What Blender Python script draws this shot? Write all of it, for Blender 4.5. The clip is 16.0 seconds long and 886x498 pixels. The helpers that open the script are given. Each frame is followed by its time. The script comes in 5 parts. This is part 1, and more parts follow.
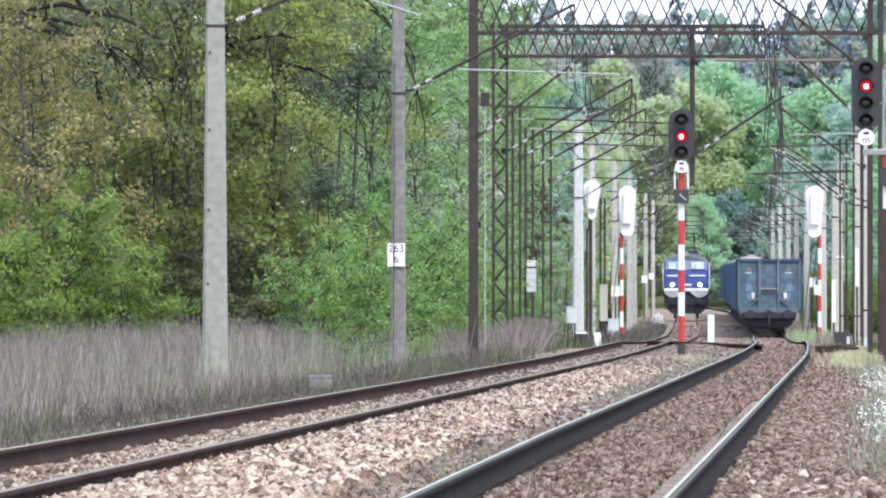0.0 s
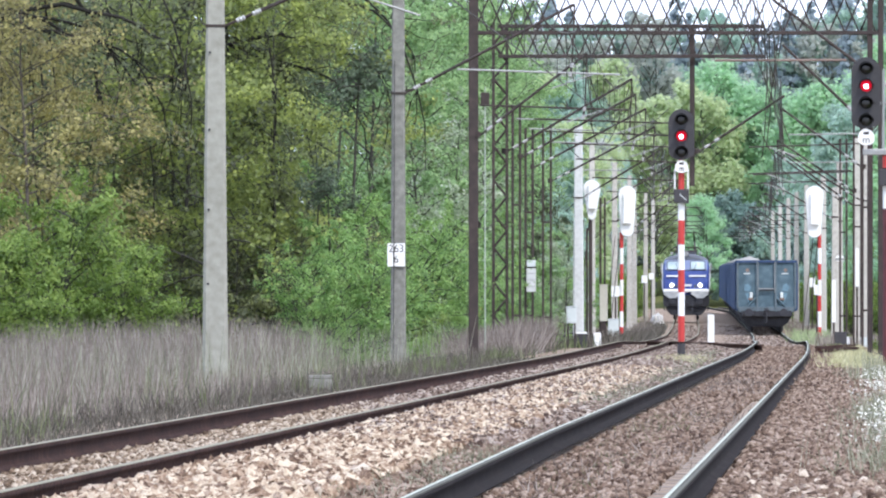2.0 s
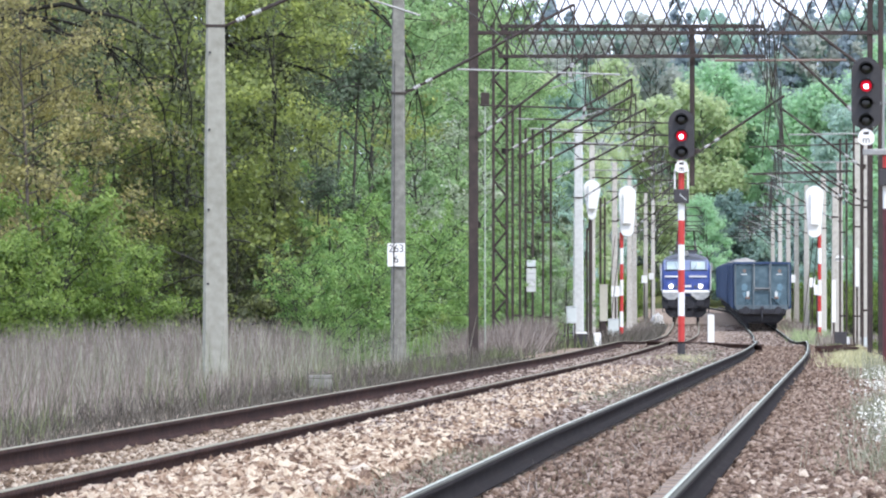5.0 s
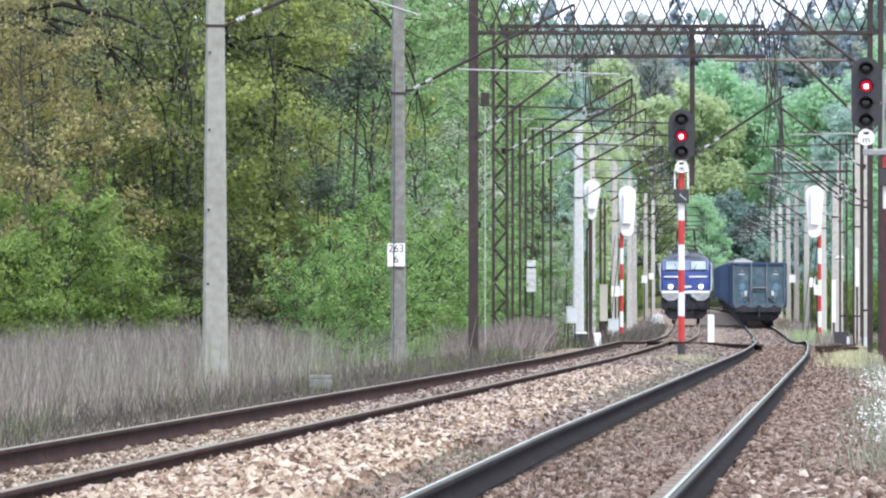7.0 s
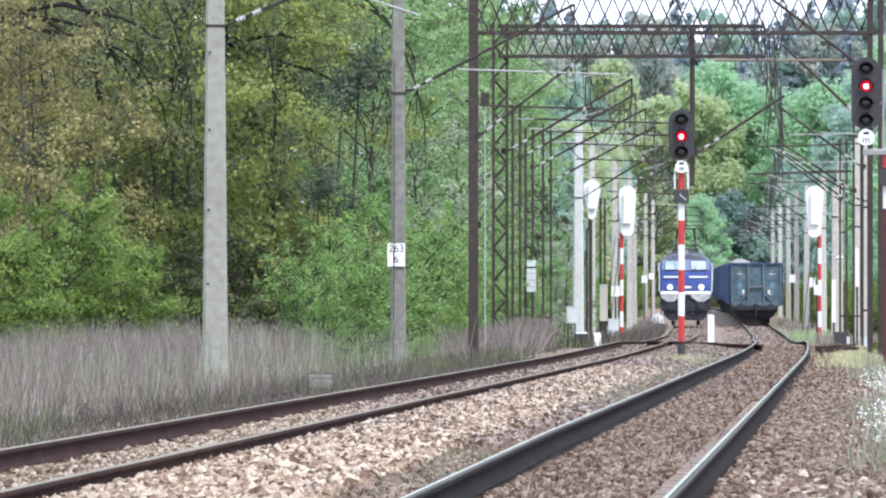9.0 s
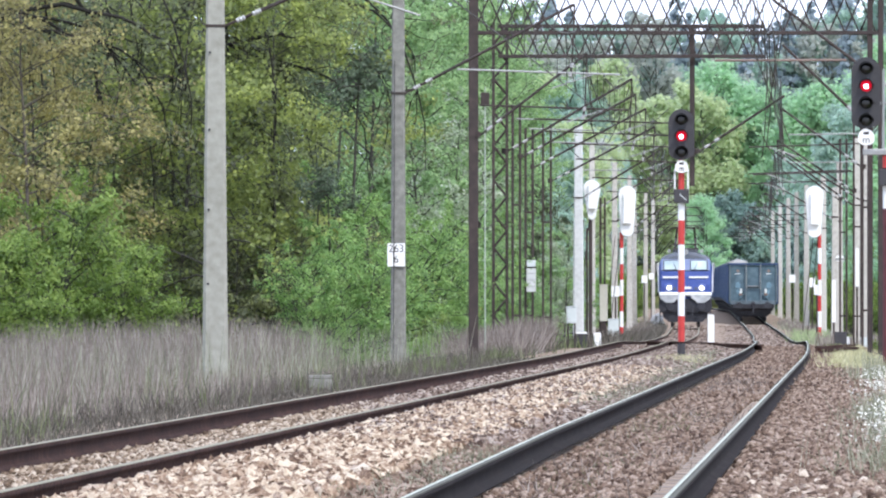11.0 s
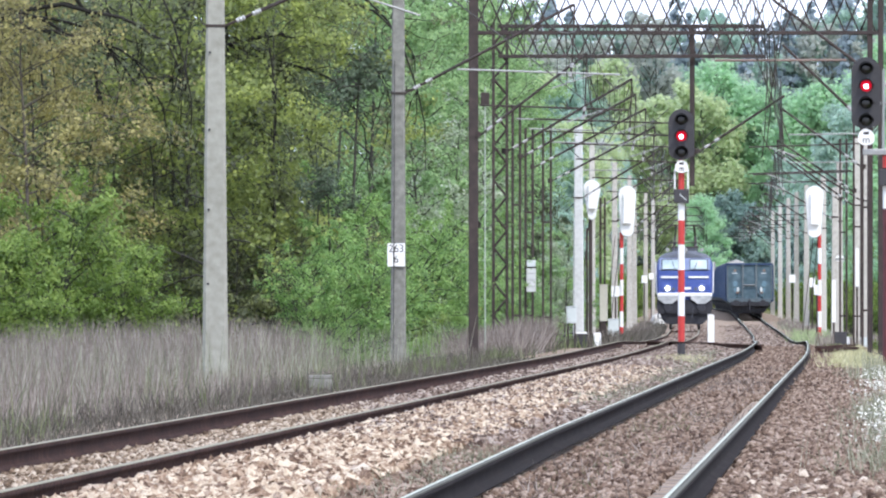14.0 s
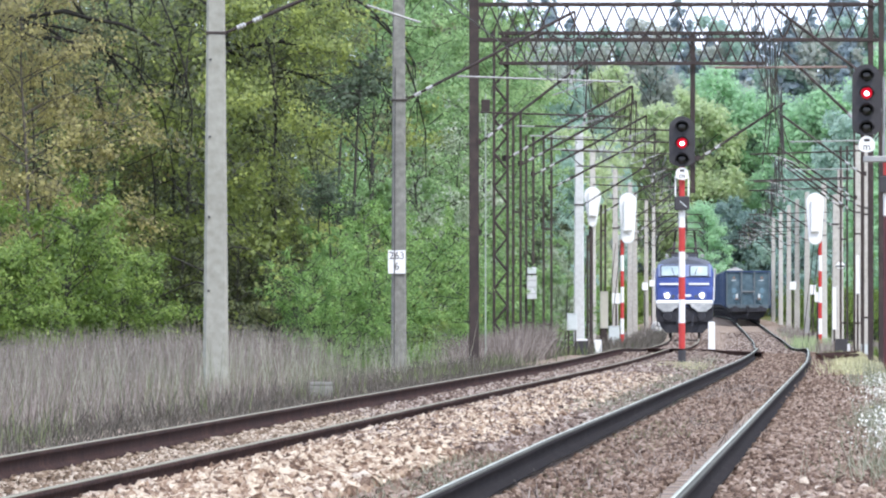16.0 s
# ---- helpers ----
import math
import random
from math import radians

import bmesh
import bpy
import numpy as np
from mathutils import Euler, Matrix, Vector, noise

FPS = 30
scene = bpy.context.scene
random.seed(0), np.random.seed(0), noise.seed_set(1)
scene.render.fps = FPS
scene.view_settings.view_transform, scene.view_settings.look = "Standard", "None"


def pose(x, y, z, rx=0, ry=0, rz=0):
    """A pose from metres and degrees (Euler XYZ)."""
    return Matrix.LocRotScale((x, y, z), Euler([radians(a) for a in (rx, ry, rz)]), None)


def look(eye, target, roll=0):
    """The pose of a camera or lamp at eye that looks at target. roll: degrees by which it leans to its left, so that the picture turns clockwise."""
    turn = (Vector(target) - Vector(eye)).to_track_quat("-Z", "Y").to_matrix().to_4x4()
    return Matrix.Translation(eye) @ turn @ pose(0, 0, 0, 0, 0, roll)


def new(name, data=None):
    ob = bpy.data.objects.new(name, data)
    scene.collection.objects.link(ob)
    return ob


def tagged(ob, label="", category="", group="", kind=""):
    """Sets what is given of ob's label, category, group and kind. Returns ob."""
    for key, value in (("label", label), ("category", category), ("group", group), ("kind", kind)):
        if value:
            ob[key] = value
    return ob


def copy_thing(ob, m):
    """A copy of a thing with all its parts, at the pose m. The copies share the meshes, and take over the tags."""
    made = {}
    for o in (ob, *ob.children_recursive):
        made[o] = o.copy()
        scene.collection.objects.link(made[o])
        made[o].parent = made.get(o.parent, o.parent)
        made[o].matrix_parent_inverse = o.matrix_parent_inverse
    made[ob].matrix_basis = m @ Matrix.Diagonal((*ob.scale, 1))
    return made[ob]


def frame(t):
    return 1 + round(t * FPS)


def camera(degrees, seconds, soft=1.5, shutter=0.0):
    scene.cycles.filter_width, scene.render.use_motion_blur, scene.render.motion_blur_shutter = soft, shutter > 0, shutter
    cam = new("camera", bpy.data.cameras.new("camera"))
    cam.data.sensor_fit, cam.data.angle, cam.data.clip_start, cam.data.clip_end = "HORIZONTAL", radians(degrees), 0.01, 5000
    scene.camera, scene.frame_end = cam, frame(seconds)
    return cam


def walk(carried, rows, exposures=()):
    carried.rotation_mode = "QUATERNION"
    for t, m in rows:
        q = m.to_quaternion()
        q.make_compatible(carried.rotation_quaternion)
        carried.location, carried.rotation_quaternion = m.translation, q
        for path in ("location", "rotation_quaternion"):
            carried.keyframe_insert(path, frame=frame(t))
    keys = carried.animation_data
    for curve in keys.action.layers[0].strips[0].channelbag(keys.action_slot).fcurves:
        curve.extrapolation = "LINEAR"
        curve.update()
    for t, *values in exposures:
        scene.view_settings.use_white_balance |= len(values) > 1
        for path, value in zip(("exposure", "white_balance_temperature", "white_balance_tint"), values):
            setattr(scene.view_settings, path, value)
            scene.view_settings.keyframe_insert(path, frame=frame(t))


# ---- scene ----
cam = camera(4.491, 16.0, 2.1)
EYE_Z = 1.107
TILT = 90.2807
walk(cam, [(0.0, pose(0, 0, EYE_Z, TILT)),
           (15.2, pose(0, 0, EYE_Z, TILT)),
           (15.5, pose(0, 0, EYE_Z, TILT - 0.0086)),
           (15.7, pose(0, 0, EYE_Z, TILT + 0.006)),
           (16.0, pose(0, 0, EYE_Z, TILT + 0.0358, 0, 0.003))])

# ---- light ----
SUN_AZ, SUN_EL = radians(150), radians(52)
world = bpy.data.worlds.new("sky")
scene.world = world
world.use_nodes = True
wn = world.node_tree.nodes
sky = wn.new("ShaderNodeTexSky")
sky.sky_type, sky.sun_disc = "NISHITA", False
sky.sun_elevation, sky.sun_rotation = SUN_EL, SUN_AZ
sky.air_density, sky.dust_density, sky.ozone_density = 1.0, 1.5, 1.0
# thin bright overcast over the clear sky
haze = wn.new("ShaderNodeMix")
haze.data_type = "RGBA"
haze.inputs["Factor"].default_value = 0.6
haze.inputs["B"].default_value = (8.1, 9.1, 12.1, 1)
world.node_tree.links.new(sky.outputs[0], haze.inputs["A"])
world.node_tree.links.new(haze.outputs["Result"], wn["Background"].inputs[0])
wn["Background"].inputs[1].default_value = 0.172
sun = new("sun", bpy.data.lights.new("sun", "SUN"))
sun.data.energy, sun.data.angle, sun.data.color = 1.9, radians(9), (1, 0.97, 0.92)
sun_way = Vector((math.sin(SUN_AZ) * math.cos(SUN_EL), math.cos(SUN_AZ) * math.cos(SUN_EL), math.sin(SUN_EL)))
sun.matrix_world = look(sun_way * 100, (0, 0, 0))
scene.view_settings.exposure = 0.55

# ---- materials ----


def mat(name, colors, scale=8.0, rough=0.8, metal=0.0, bump=0.3, island=0.0, objvar=0.0, stain=0.4, stain_scale=0.7,
        emit=None, translucent=0.0, detail=6.0, spec=0.5):
    """A surface of two scales of noise over a ramp of base colours."""
    m = bpy.data.materials.new(name)
    m.use_nodes = True
    n, l = m.node_tree.nodes, m.node_tree.links
    b = n["Principled BSDF"]
    b.inputs["Roughness"].default_value, b.inputs["Metallic"].default_value = rough, metal
    b.inputs["Specular IOR Level"].default_value = spec if rough < 0.85 else spec * 0.2
    co = n.new("ShaderNodeTexCoord")
    fine, coarse = n.new("ShaderNodeTexNoise"), n.new("ShaderNodeTexNoise")
    fine.inputs["Scale"].default_value, fine.inputs["Detail"].default_value = scale, detail
    coarse.inputs["Scale"].default_value, coarse.inputs["Detail"].default_value = stain_scale, 4
    l.new(co.outputs["Object"], fine.inputs["Vector"])
    l.new(co.outputs["Object"], coarse.inputs["Vector"])
    mix = n.new("ShaderNodeMath")
    mix.operation = "MULTIPLY_ADD"
    l.new(coarse.outputs[0], mix.inputs[0])
    mix.inputs[1].default_value = stain
    sub = n.new("ShaderNodeMath")
    sub.operation = "MULTIPLY_ADD"
    l.new(fine.outputs[0], sub.inputs[0])
    sub.inputs[1].default_value, sub.inputs[2].default_value = 1 - stain, 0.0
    l.new(sub.outputs[0], mix.inputs[2])
    last = mix.outputs[0]
    for weight, node, out in ((island, "ShaderNodeNewGeometry", "Random Per Island"), (objvar, "ShaderNodeObjectInfo", "Random")):
        if weight:
            g, a = n.new(node), n.new("ShaderNodeMath")
            a.operation = "MULTIPLY_ADD"
            l.new(g.outputs[out], a.inputs[0])
            a.inputs[1].default_value = weight
            c = n.new("ShaderNodeMath")
            c.operation = "SUBTRACT"
            l.new(last, c.inputs[0])
            c.inputs[1].default_value = weight / 2
            l.new(c.outputs[0], a.inputs[2])
            last = a.outputs[0]
    ramp = n.new("ShaderNodeValToRGB")
    ramp.color_ramp.elements.remove(ramp.color_ramp.elements[1])
    for i, c in enumerate(colors):
        p = 0.28 + 0.44 * i / max(1, len(colors) - 1)
        e = ramp.color_ramp.elements[0] if i == 0 else ramp.color_ramp.elements.new(p)
        e.position, e.color = p, (*c, 1)
    l.new(last, ramp.inputs[0])
    l.new(ramp.outputs[0], b.inputs["Base Color"])
    if bump:
        bn = n.new("ShaderNodeBump")
        bn.inputs["Strength"].default_value, bn.inputs["Distance"].default_value = bump, 0.02
        l.new(fine.outputs[0], bn.inputs["Height"])
        l.new(bn.outputs[0], b.inputs["Normal"])
    if emit:
        b.inputs["Emission Color"].default_value, b.inputs["Emission Strength"].default_value = (*emit[0], 1), emit[1]
    if translucent:
        t, s = n.new("ShaderNodeBsdfTranslucent"), n.new("ShaderNodeMixShader")
        l.new(ramp.outputs[0], t.inputs["Color"])
        s.inputs[0].default_value = translucent
        l.new(b.outputs[0], s.inputs[1])
        l.new(t.outputs[0], s.inputs[2])
        l.new(s.outputs[0], n["Material Output"].inputs["Surface"])
    return m


M_GROUND = mat("meadow_soil", [(0.06, 0.06, 0.025), (0.11, 0.12, 0.04), (0.2, 0.17, 0.1)], 3, 0.95, bump=0.5, stain_scale=0.08)
M_BALLAST = mat("ballast_bed", [(0.129, 0.091, 0.068), (0.242, 0.182, 0.135), (0.398, 0.312, 0.238)], 14, 0.95, bump=0.8, stain_scale=0.25)
M_STONE = mat("granite_ballast", [(0.088, 0.055, 0.037), (0.255, 0.172, 0.119), (0.409, 0.318, 0.229), (0.572, 0.478, 0.36)], 20, 0.9, island=0.5, stain=0.3)
M_STONE_DIRTY = mat("rusty_ballast", [(0.063, 0.041, 0.031), (0.139, 0.094, 0.069), (0.202, 0.144, 0.109), (0.323, 0.253, 0.203)], 20, 0.95, island=0.5, stain=0.3)
M_RAIL = mat("rusted_rail_steel", [(0.018, 0.01, 0.008), (0.042, 0.021, 0.016), (0.088, 0.045, 0.034)], 9, 0.95, 0.0, objvar=0.1)
M_SLEEPER = mat("old_sleeper_concrete", [(0.14, 0.11, 0.09), (0.26, 0.22, 0.19)], 10, 0.95, objvar=0.2)
M_CONCRETE = mat("weathered_mast_concrete", [(0.2, 0.195, 0.165), (0.285, 0.28, 0.24), (0.36, 0.355, 0.31)], 7, 0.9, stain_scale=0.5, objvar=0.15)
M_CONCRETE_DARK = mat("dark_mast_concrete", [(0.12, 0.12, 0.105), (0.2, 0.197, 0.175), (0.31, 0.305, 0.275)], 7, 0.9, stain_scale=0.6)
M_STEEL = mat("rusty_brown_steel", [(0.022, 0.016, 0.015), (0.04, 0.028, 0.025), (0.07, 0.048, 0.042)], 6, 0.75, 0.1)
M_WIRE = mat("dark_copper_wire", [(0.03, 0.03, 0.027), (0.06, 0.055, 0.05)], 4, 0.6, 0.3, bump=0)
M_GALV = mat("galvanised_tube", [(0.26, 0.265, 0.26), (0.38, 0.38, 0.37)], 6, 0.5, 0.4, bump=0.1)
M_INSUL = mat("porcelain_insulator", [(0.315, 0.315, 0.307), (0.42, 0.42, 0.413)], 9, 0.4, bump=0)
M_BLACK = mat("matt_black_enamel", [(0.03, 0.029, 0.032), (0.055, 0.052, 0.057)], 5, 0.75, bump=0.1)
M_WHITE = mat("white_enamel", [(0.72, 0.72, 0.7), (0.84, 0.84, 0.82)], 5, 0.55, bump=0.1)
M_RED = mat("signal_red_paint", [(0.4, 0.028, 0.026), (0.54, 0.048, 0.04)], 5, 0.55, bump=0.1)
M_LAMP_RED = mat("lit_red_lens", [(0.3, 0.0, 0.01), (0.3, 0.0, 0.01)], 4, 0.3, bump=0, emit=((1.0, 0.01, 0.05), 0.4))
M_LAMP_CORE = mat("red_lamp_filament", [(0.9, 0.4, 0.4), (0.9, 0.4, 0.4)], 4, 0.3, bump=0, emit=((1.0, 0.45, 0.5), 8.0))
M_LENS = mat("dark_glass_lens", [(0.01, 0.01, 0.012), (0.02, 0.02, 0.02)], 4, 0.12, bump=0)
M_HEADLIGHT = mat("lit_headlight", [(0.9, 0.9, 0.85), (0.9, 0.9, 0.85)], 4, 0.3, bump=0, emit=((1.0, 0.97, 0.9), 6.0))
M_CABINET = mat("pale_grey_cabinet", [(0.5, 0.55, 0.54), (0.62, 0.66, 0.65)], 5, 0.6, bump=0.1)


def leaf_mat(name, colors, translucent=0.48):
    return mat(name, colors, 2.0, 0.6, bump=0, island=0.2, stain=0.72, stain_scale=1.5, translucent=translucent, detail=2)


M_LEAF_YELLOW = leaf_mat("young_oak_leaf", [(0.125, 0.113, 0.06), (0.3, 0.272, 0.11), (0.53, 0.475, 0.18)])
M_LEAF_OLIVE = leaf_mat("olive_leaf", [(0.066, 0.08, 0.054), (0.16, 0.187, 0.095), (0.34, 0.38, 0.16)])
M_LEAF_BRIGHT = leaf_mat("fresh_green_leaf", [(0.1, 0.19, 0.06), (0.23, 0.39, 0.115), (0.41, 0.57, 0.2)])
M_LEAF_BIRCH = leaf_mat("birch_leaf", [(0.137, 0.237, 0.103), (0.257, 0.407, 0.165), (0.41, 0.561, 0.257)])
# distant conifers: haze is put into the pale bluish needle colour
M_LEAF_HAZED_CONIFER = leaf_mat("hazed_conifer_needle", [(0.28, 0.352, 0.392), (0.347, 0.424, 0.459), (0.414, 0.495, 0.526)])
M_LEAF_BLOSSOM = leaf_mat("pale_blossom", [(0.16, 0.25, 0.11), (0.36, 0.44, 0.28), (0.66, 0.7, 0.58)])
M_BARK = mat("dark_bark", [(0.045, 0.042, 0.037), (0.085, 0.08, 0.07)], 8, 0.95)
M_DRY = mat("dry_grass_stem", [(0.093, 0.076, 0.067), (0.203, 0.17, 0.15), (0.39, 0.345, 0.305)], 5, 0.9, bump=0, island=0.45, translucent=0.2)
M_BLADE = mat("green_grass_blade", [(0.048, 0.064, 0.028), (0.1, 0.128, 0.053), (0.2, 0.222, 0.105)], 5, 0.8, bump=0, island=0.45, translucent=0.3)
M_FLOWER = mat("white_flower", [(0.6, 0.6, 0.5), (0.8, 0.8, 0.75)], 5, 0.8, bump=0)
M_YELLOW = mat("yellow_flower", [(0.5, 0.45, 0.06), (0.65, 0.6, 0.12)], 5, 0.8, bump=0)
M_LOCO_BLUE = mat("blue_locomotive_paint", [(0.028, 0.052, 0.21), (0.05, 0.09, 0.32)], 3, 0.4, bump=0.05)
M_LOCO_GREY = mat("grey_roof_paint", [(0.06, 0.068, 0.085), (0.11, 0.12, 0.14)], 3, 0.6, bump=0.1)
M_UNDER = mat("grimy_underframe", [(0.014, 0.015, 0.021), (0.042, 0.042, 0.05)], 5, 0.8)
# the windscreens' bright reflection is put into the glass base colour
M_GLASS = mat("cab_glass_reflection", [(0.3, 0.4, 0.44), (0.62, 0.72, 0.75)], 2, 0.08, bump=0)
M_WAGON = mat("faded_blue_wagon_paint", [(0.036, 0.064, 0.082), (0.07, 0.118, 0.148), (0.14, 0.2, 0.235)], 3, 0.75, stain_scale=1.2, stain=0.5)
M_WAGON_SIDE = mat("darkened_wagon_blue", [(0.015, 0.035, 0.085), (0.03, 0.06, 0.13), (0.06, 0.09, 0.15)], 3, 0.75, stain_scale=1.2)
M_LOAD = mat("grey_bulk_load", [(0.2, 0.19, 0.17), (0.36, 0.35, 0.32)], 4, 0.95, bump=1)
# leaf colours of the far trees are paled and blued to paint haze
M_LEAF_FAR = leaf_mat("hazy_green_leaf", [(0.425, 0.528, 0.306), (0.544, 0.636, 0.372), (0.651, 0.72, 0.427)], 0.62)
M_LEAF_VIVID = leaf_mat("hazed_vivid_green_leaf", [(0.328, 0.511, 0.32), (0.438, 0.65, 0.404), (0.534, 0.754, 0.474)], 0.62)
M_LEAF_FAR_BROWN = leaf_mat("hazed_olive_brown_leaf", [(0.4, 0.438, 0.403), (0.51, 0.54, 0.475), (0.607, 0.631, 0.562)], 0.62)
M_LEAF_TEAL = leaf_mat("hazed_blue_green_leaf", [(0.199, 0.299, 0.274), (0.26, 0.368, 0.319), (0.31, 0.425, 0.365)], 0.62)
M_LIMB = mat("dark_hanging_limb", [(0.018, 0.017, 0.015), (0.04, 0.037, 0.032)], 8, 0.95)
M_LEAF_FAR_GREY = leaf_mat("hazed_grey_green_leaf", [(0.311, 0.441, 0.373), (0.401, 0.551, 0.446), (0.478, 0.624, 0.517)], 0.62)
M_WEED = mat("pale_dry_weed", [(0.115, 0.13, 0.08), (0.23, 0.24, 0.165), (0.42, 0.42, 0.325)], 5, 0.85, bump=0, island=0.45, translucent=0.3)
M_STONE_MID = mat("reddish_granite_ballast", [(0.053, 0.035, 0.028), (0.136, 0.097, 0.077), (0.229, 0.174, 0.141), (0.378, 0.321, 0.273)], 20, 0.9, island=0.5, stain=0.3)
M_LEAF_DEEP = leaf_mat("shade_toned_forest_leaf", [(0.04, 0.055, 0.03), (0.08, 0.105, 0.052), (0.13, 0.165, 0.08)])
M_DRY_DARK = mat("shade_dark_dead_grass", [(0.05, 0.045, 0.04), (0.1, 0.09, 0.075), (0.18, 0.165, 0.135)], 5, 0.9, bump=0, island=0.45, translucent=0.2)
M_WHITEWASH = mat("bleached_concrete", [(0.45, 0.46, 0.45), (0.66, 0.67, 0.66)], 7, 0.9, stain_scale=0.6)
M_BRANCH = mat("pale_oak_twig", [(0.06, 0.052, 0.045), (0.13, 0.112, 0.095)], 8, 0.95)
M_TAN = mat("tan_mast_concrete", [(0.34, 0.315, 0.28), (0.46, 0.435, 0.39), (0.55, 0.525, 0.48)], 7, 0.9, stain_scale=0.5, objvar=0.2)
M_LOCO_PALE = mat("pale_blue_cab_paint", [(0.16, 0.2, 0.36), (0.26, 0.31, 0.46)], 3, 0.5, bump=0.05)
M_LEAF_LIME = leaf_mat("olive_lime_leaf", [(0.1, 0.13, 0.056), (0.245, 0.3, 0.09), (0.47, 0.53, 0.14)])
M_LEAF_PINE = leaf_mat("pine_needle", [(0.045, 0.068, 0.045), (0.09, 0.13, 0.075), (0.15, 0.2, 0.11)], 0.3)
M_PALE_POLE = mat("pale_green_pole_paint", [(0.3, 0.35, 0.28), (0.38, 0.43, 0.35)], 5, 0.7, bump=0.1)
M_LEAF_MID = leaf_mat("mid_green_leaf", [(0.08, 0.13, 0.032), (0.175, 0.268, 0.055), (0.33, 0.43, 0.105)])
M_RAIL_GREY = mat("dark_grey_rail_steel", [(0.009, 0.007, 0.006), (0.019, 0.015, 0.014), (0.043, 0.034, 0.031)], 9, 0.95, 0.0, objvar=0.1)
M_RAILHEAD = mat("rail_edge_highlight", [(0.3, 0.32, 0.27), (0.5, 0.52, 0.45)], 6, 0.86, 0.0, bump=0.05)
M_VISOR = mat("deep_black_visor", [(0.004, 0.004, 0.004), (0.009, 0.009, 0.009)], 5, 0.95, bump=0)
M_RUSTTUBE = mat("brown_painted_tube", [(0.16, 0.11, 0.09), (0.26, 0.19, 0.16)], 5, 0.8)
M_LIGHTWEED = mat("light_green_weed", [(0.2, 0.27, 0.13), (0.32, 0.4, 0.2), (0.44, 0.5, 0.29)], 5, 0.85, bump=0, island=0.4, translucent=0.4)
M_STRAW = mat("yellow_straw_grass", [(0.33, 0.33, 0.17), (0.49, 0.48, 0.27), (0.63, 0.61, 0.38)], 5, 0.85, bump=0, island=0.45, translucent=0.3)
# bark of the far trees, lightened as painted haze
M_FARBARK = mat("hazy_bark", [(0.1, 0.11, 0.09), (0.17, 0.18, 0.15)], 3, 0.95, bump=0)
M_STONE_PIECE = mat("loose_granite_stone", [(0.097, 0.062, 0.046), (0.246, 0.176, 0.132), (0.396, 0.321, 0.251), (0.546, 0.475, 0.387)], 20, 0.9, objvar=0.5, stain=0.3)
M_RAILDULL = mat("dull_rail_head", [(0.19, 0.178, 0.13), (0.31, 0.29, 0.22)], 9, 0.92, 0.0, bump=0.1)
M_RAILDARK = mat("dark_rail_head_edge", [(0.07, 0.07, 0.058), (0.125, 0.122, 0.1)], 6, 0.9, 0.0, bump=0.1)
M_STONE_TAN = mat("tan_granite_ballast", [(0.079, 0.055, 0.037), (0.194, 0.139, 0.097), (0.317, 0.251, 0.185), (0.466, 0.396, 0.312)], 20, 0.9, island=0.5, stain=0.3)
M_BEIGE = mat("beige_box_paint", [(0.4, 0.38, 0.31), (0.54, 0.52, 0.44)], 6, 0.75, bump=0.1)
M_MAROON = mat("dark_maroon_paint", [(0.07, 0.018, 0.022), (0.13, 0.03, 0.035)], 5, 0.7, bump=0.1)
M_PALE_HEAP = mat("pale_stone_heap", [(0.36, 0.34, 0.31), (0.52, 0.5, 0.46), (0.66, 0.64, 0.6)], 9, 0.95, bump=1)
M_PATCH = mat("scraped_wagon_paint", [(0.09, 0.17, 0.22), (0.16, 0.26, 0.32)], 5, 0.8, bump=0.1)
M_APRON = mat("grimy_white_apron", [(0.2, 0.21, 0.22), (0.42, 0.43, 0.43), (0.62, 0.62, 0.6)], 4, 0.7, bump=0.1)
M_WAGON_EDGE = mat("worn_bare_wagon_edge", [(0.06, 0.085, 0.1), (0.13, 0.165, 0.185)], 6, 0.75)


# ---- mesh helpers ----
def fast_mesh(name, verts, faces, mats, index=None):
    """A mesh from arrays of corners and equal-sided faces."""
    me = bpy.data.meshes.new(name)
    k, nf = faces.shape[1], len(faces)
    me.vertices.add(len(verts))
    me.vertices.foreach_set("co", np.asarray(verts, np.float32).ravel())
    me.loops.add(nf * k)
    me.loops.foreach_set("vertex_index", faces.astype(np.int32).ravel())
    me.polygons.add(nf)
    me.polygons.foreach_set("loop_start", np.arange(0, nf * k, k, dtype=np.int32))
    for m in mats if isinstance(mats, (list, tuple)) else [mats]:
        me.materials.append(m)
    if index is not None:
        me.polygons.foreach_set("material_index", index.astype(np.int32))
    me.update(calc_edges=True)
    return me


def part(name, bm, material, parent=None, label=""):
    """Links a bmesh as one mesh object under a thing or part."""
    me = bpy.data.meshes.new(name)
    bm.normal_update()
    bm.to_mesh(me)
    bm.free()
    for m in material if isinstance(material, (list, tuple)) else [material]:
        me.materials.append(m)
    ob = new(name, me)
    ob.parent = parent
    if label:
        ob["label"] = label
    return ob


def empty(name, m, label, category, group="", kind=""):
    ob = new(name)
    ob.empty_display_size = 0.3
    ob.matrix_world = m
    return tagged(ob, label, category, group, kind)


def box(bm, c, s, bevel=0.0, rot=None):
    r = bmesh.ops.create_cube(bm, size=1.0)
    m = Matrix.Translation(c) @ (rot or Matrix.Identity(4)) @ Matrix.Diagonal((*s, 1))
    bmesh.ops.transform(bm, matrix=m, verts=r["verts"])
    if bevel:
        edges = list({e for v in r["verts"] for e in v.link_edges})
        bmesh.ops.bevel(bm, geom=edges, offset=bevel, segments=2, affect="EDGES", profile=0.5)
    return bm


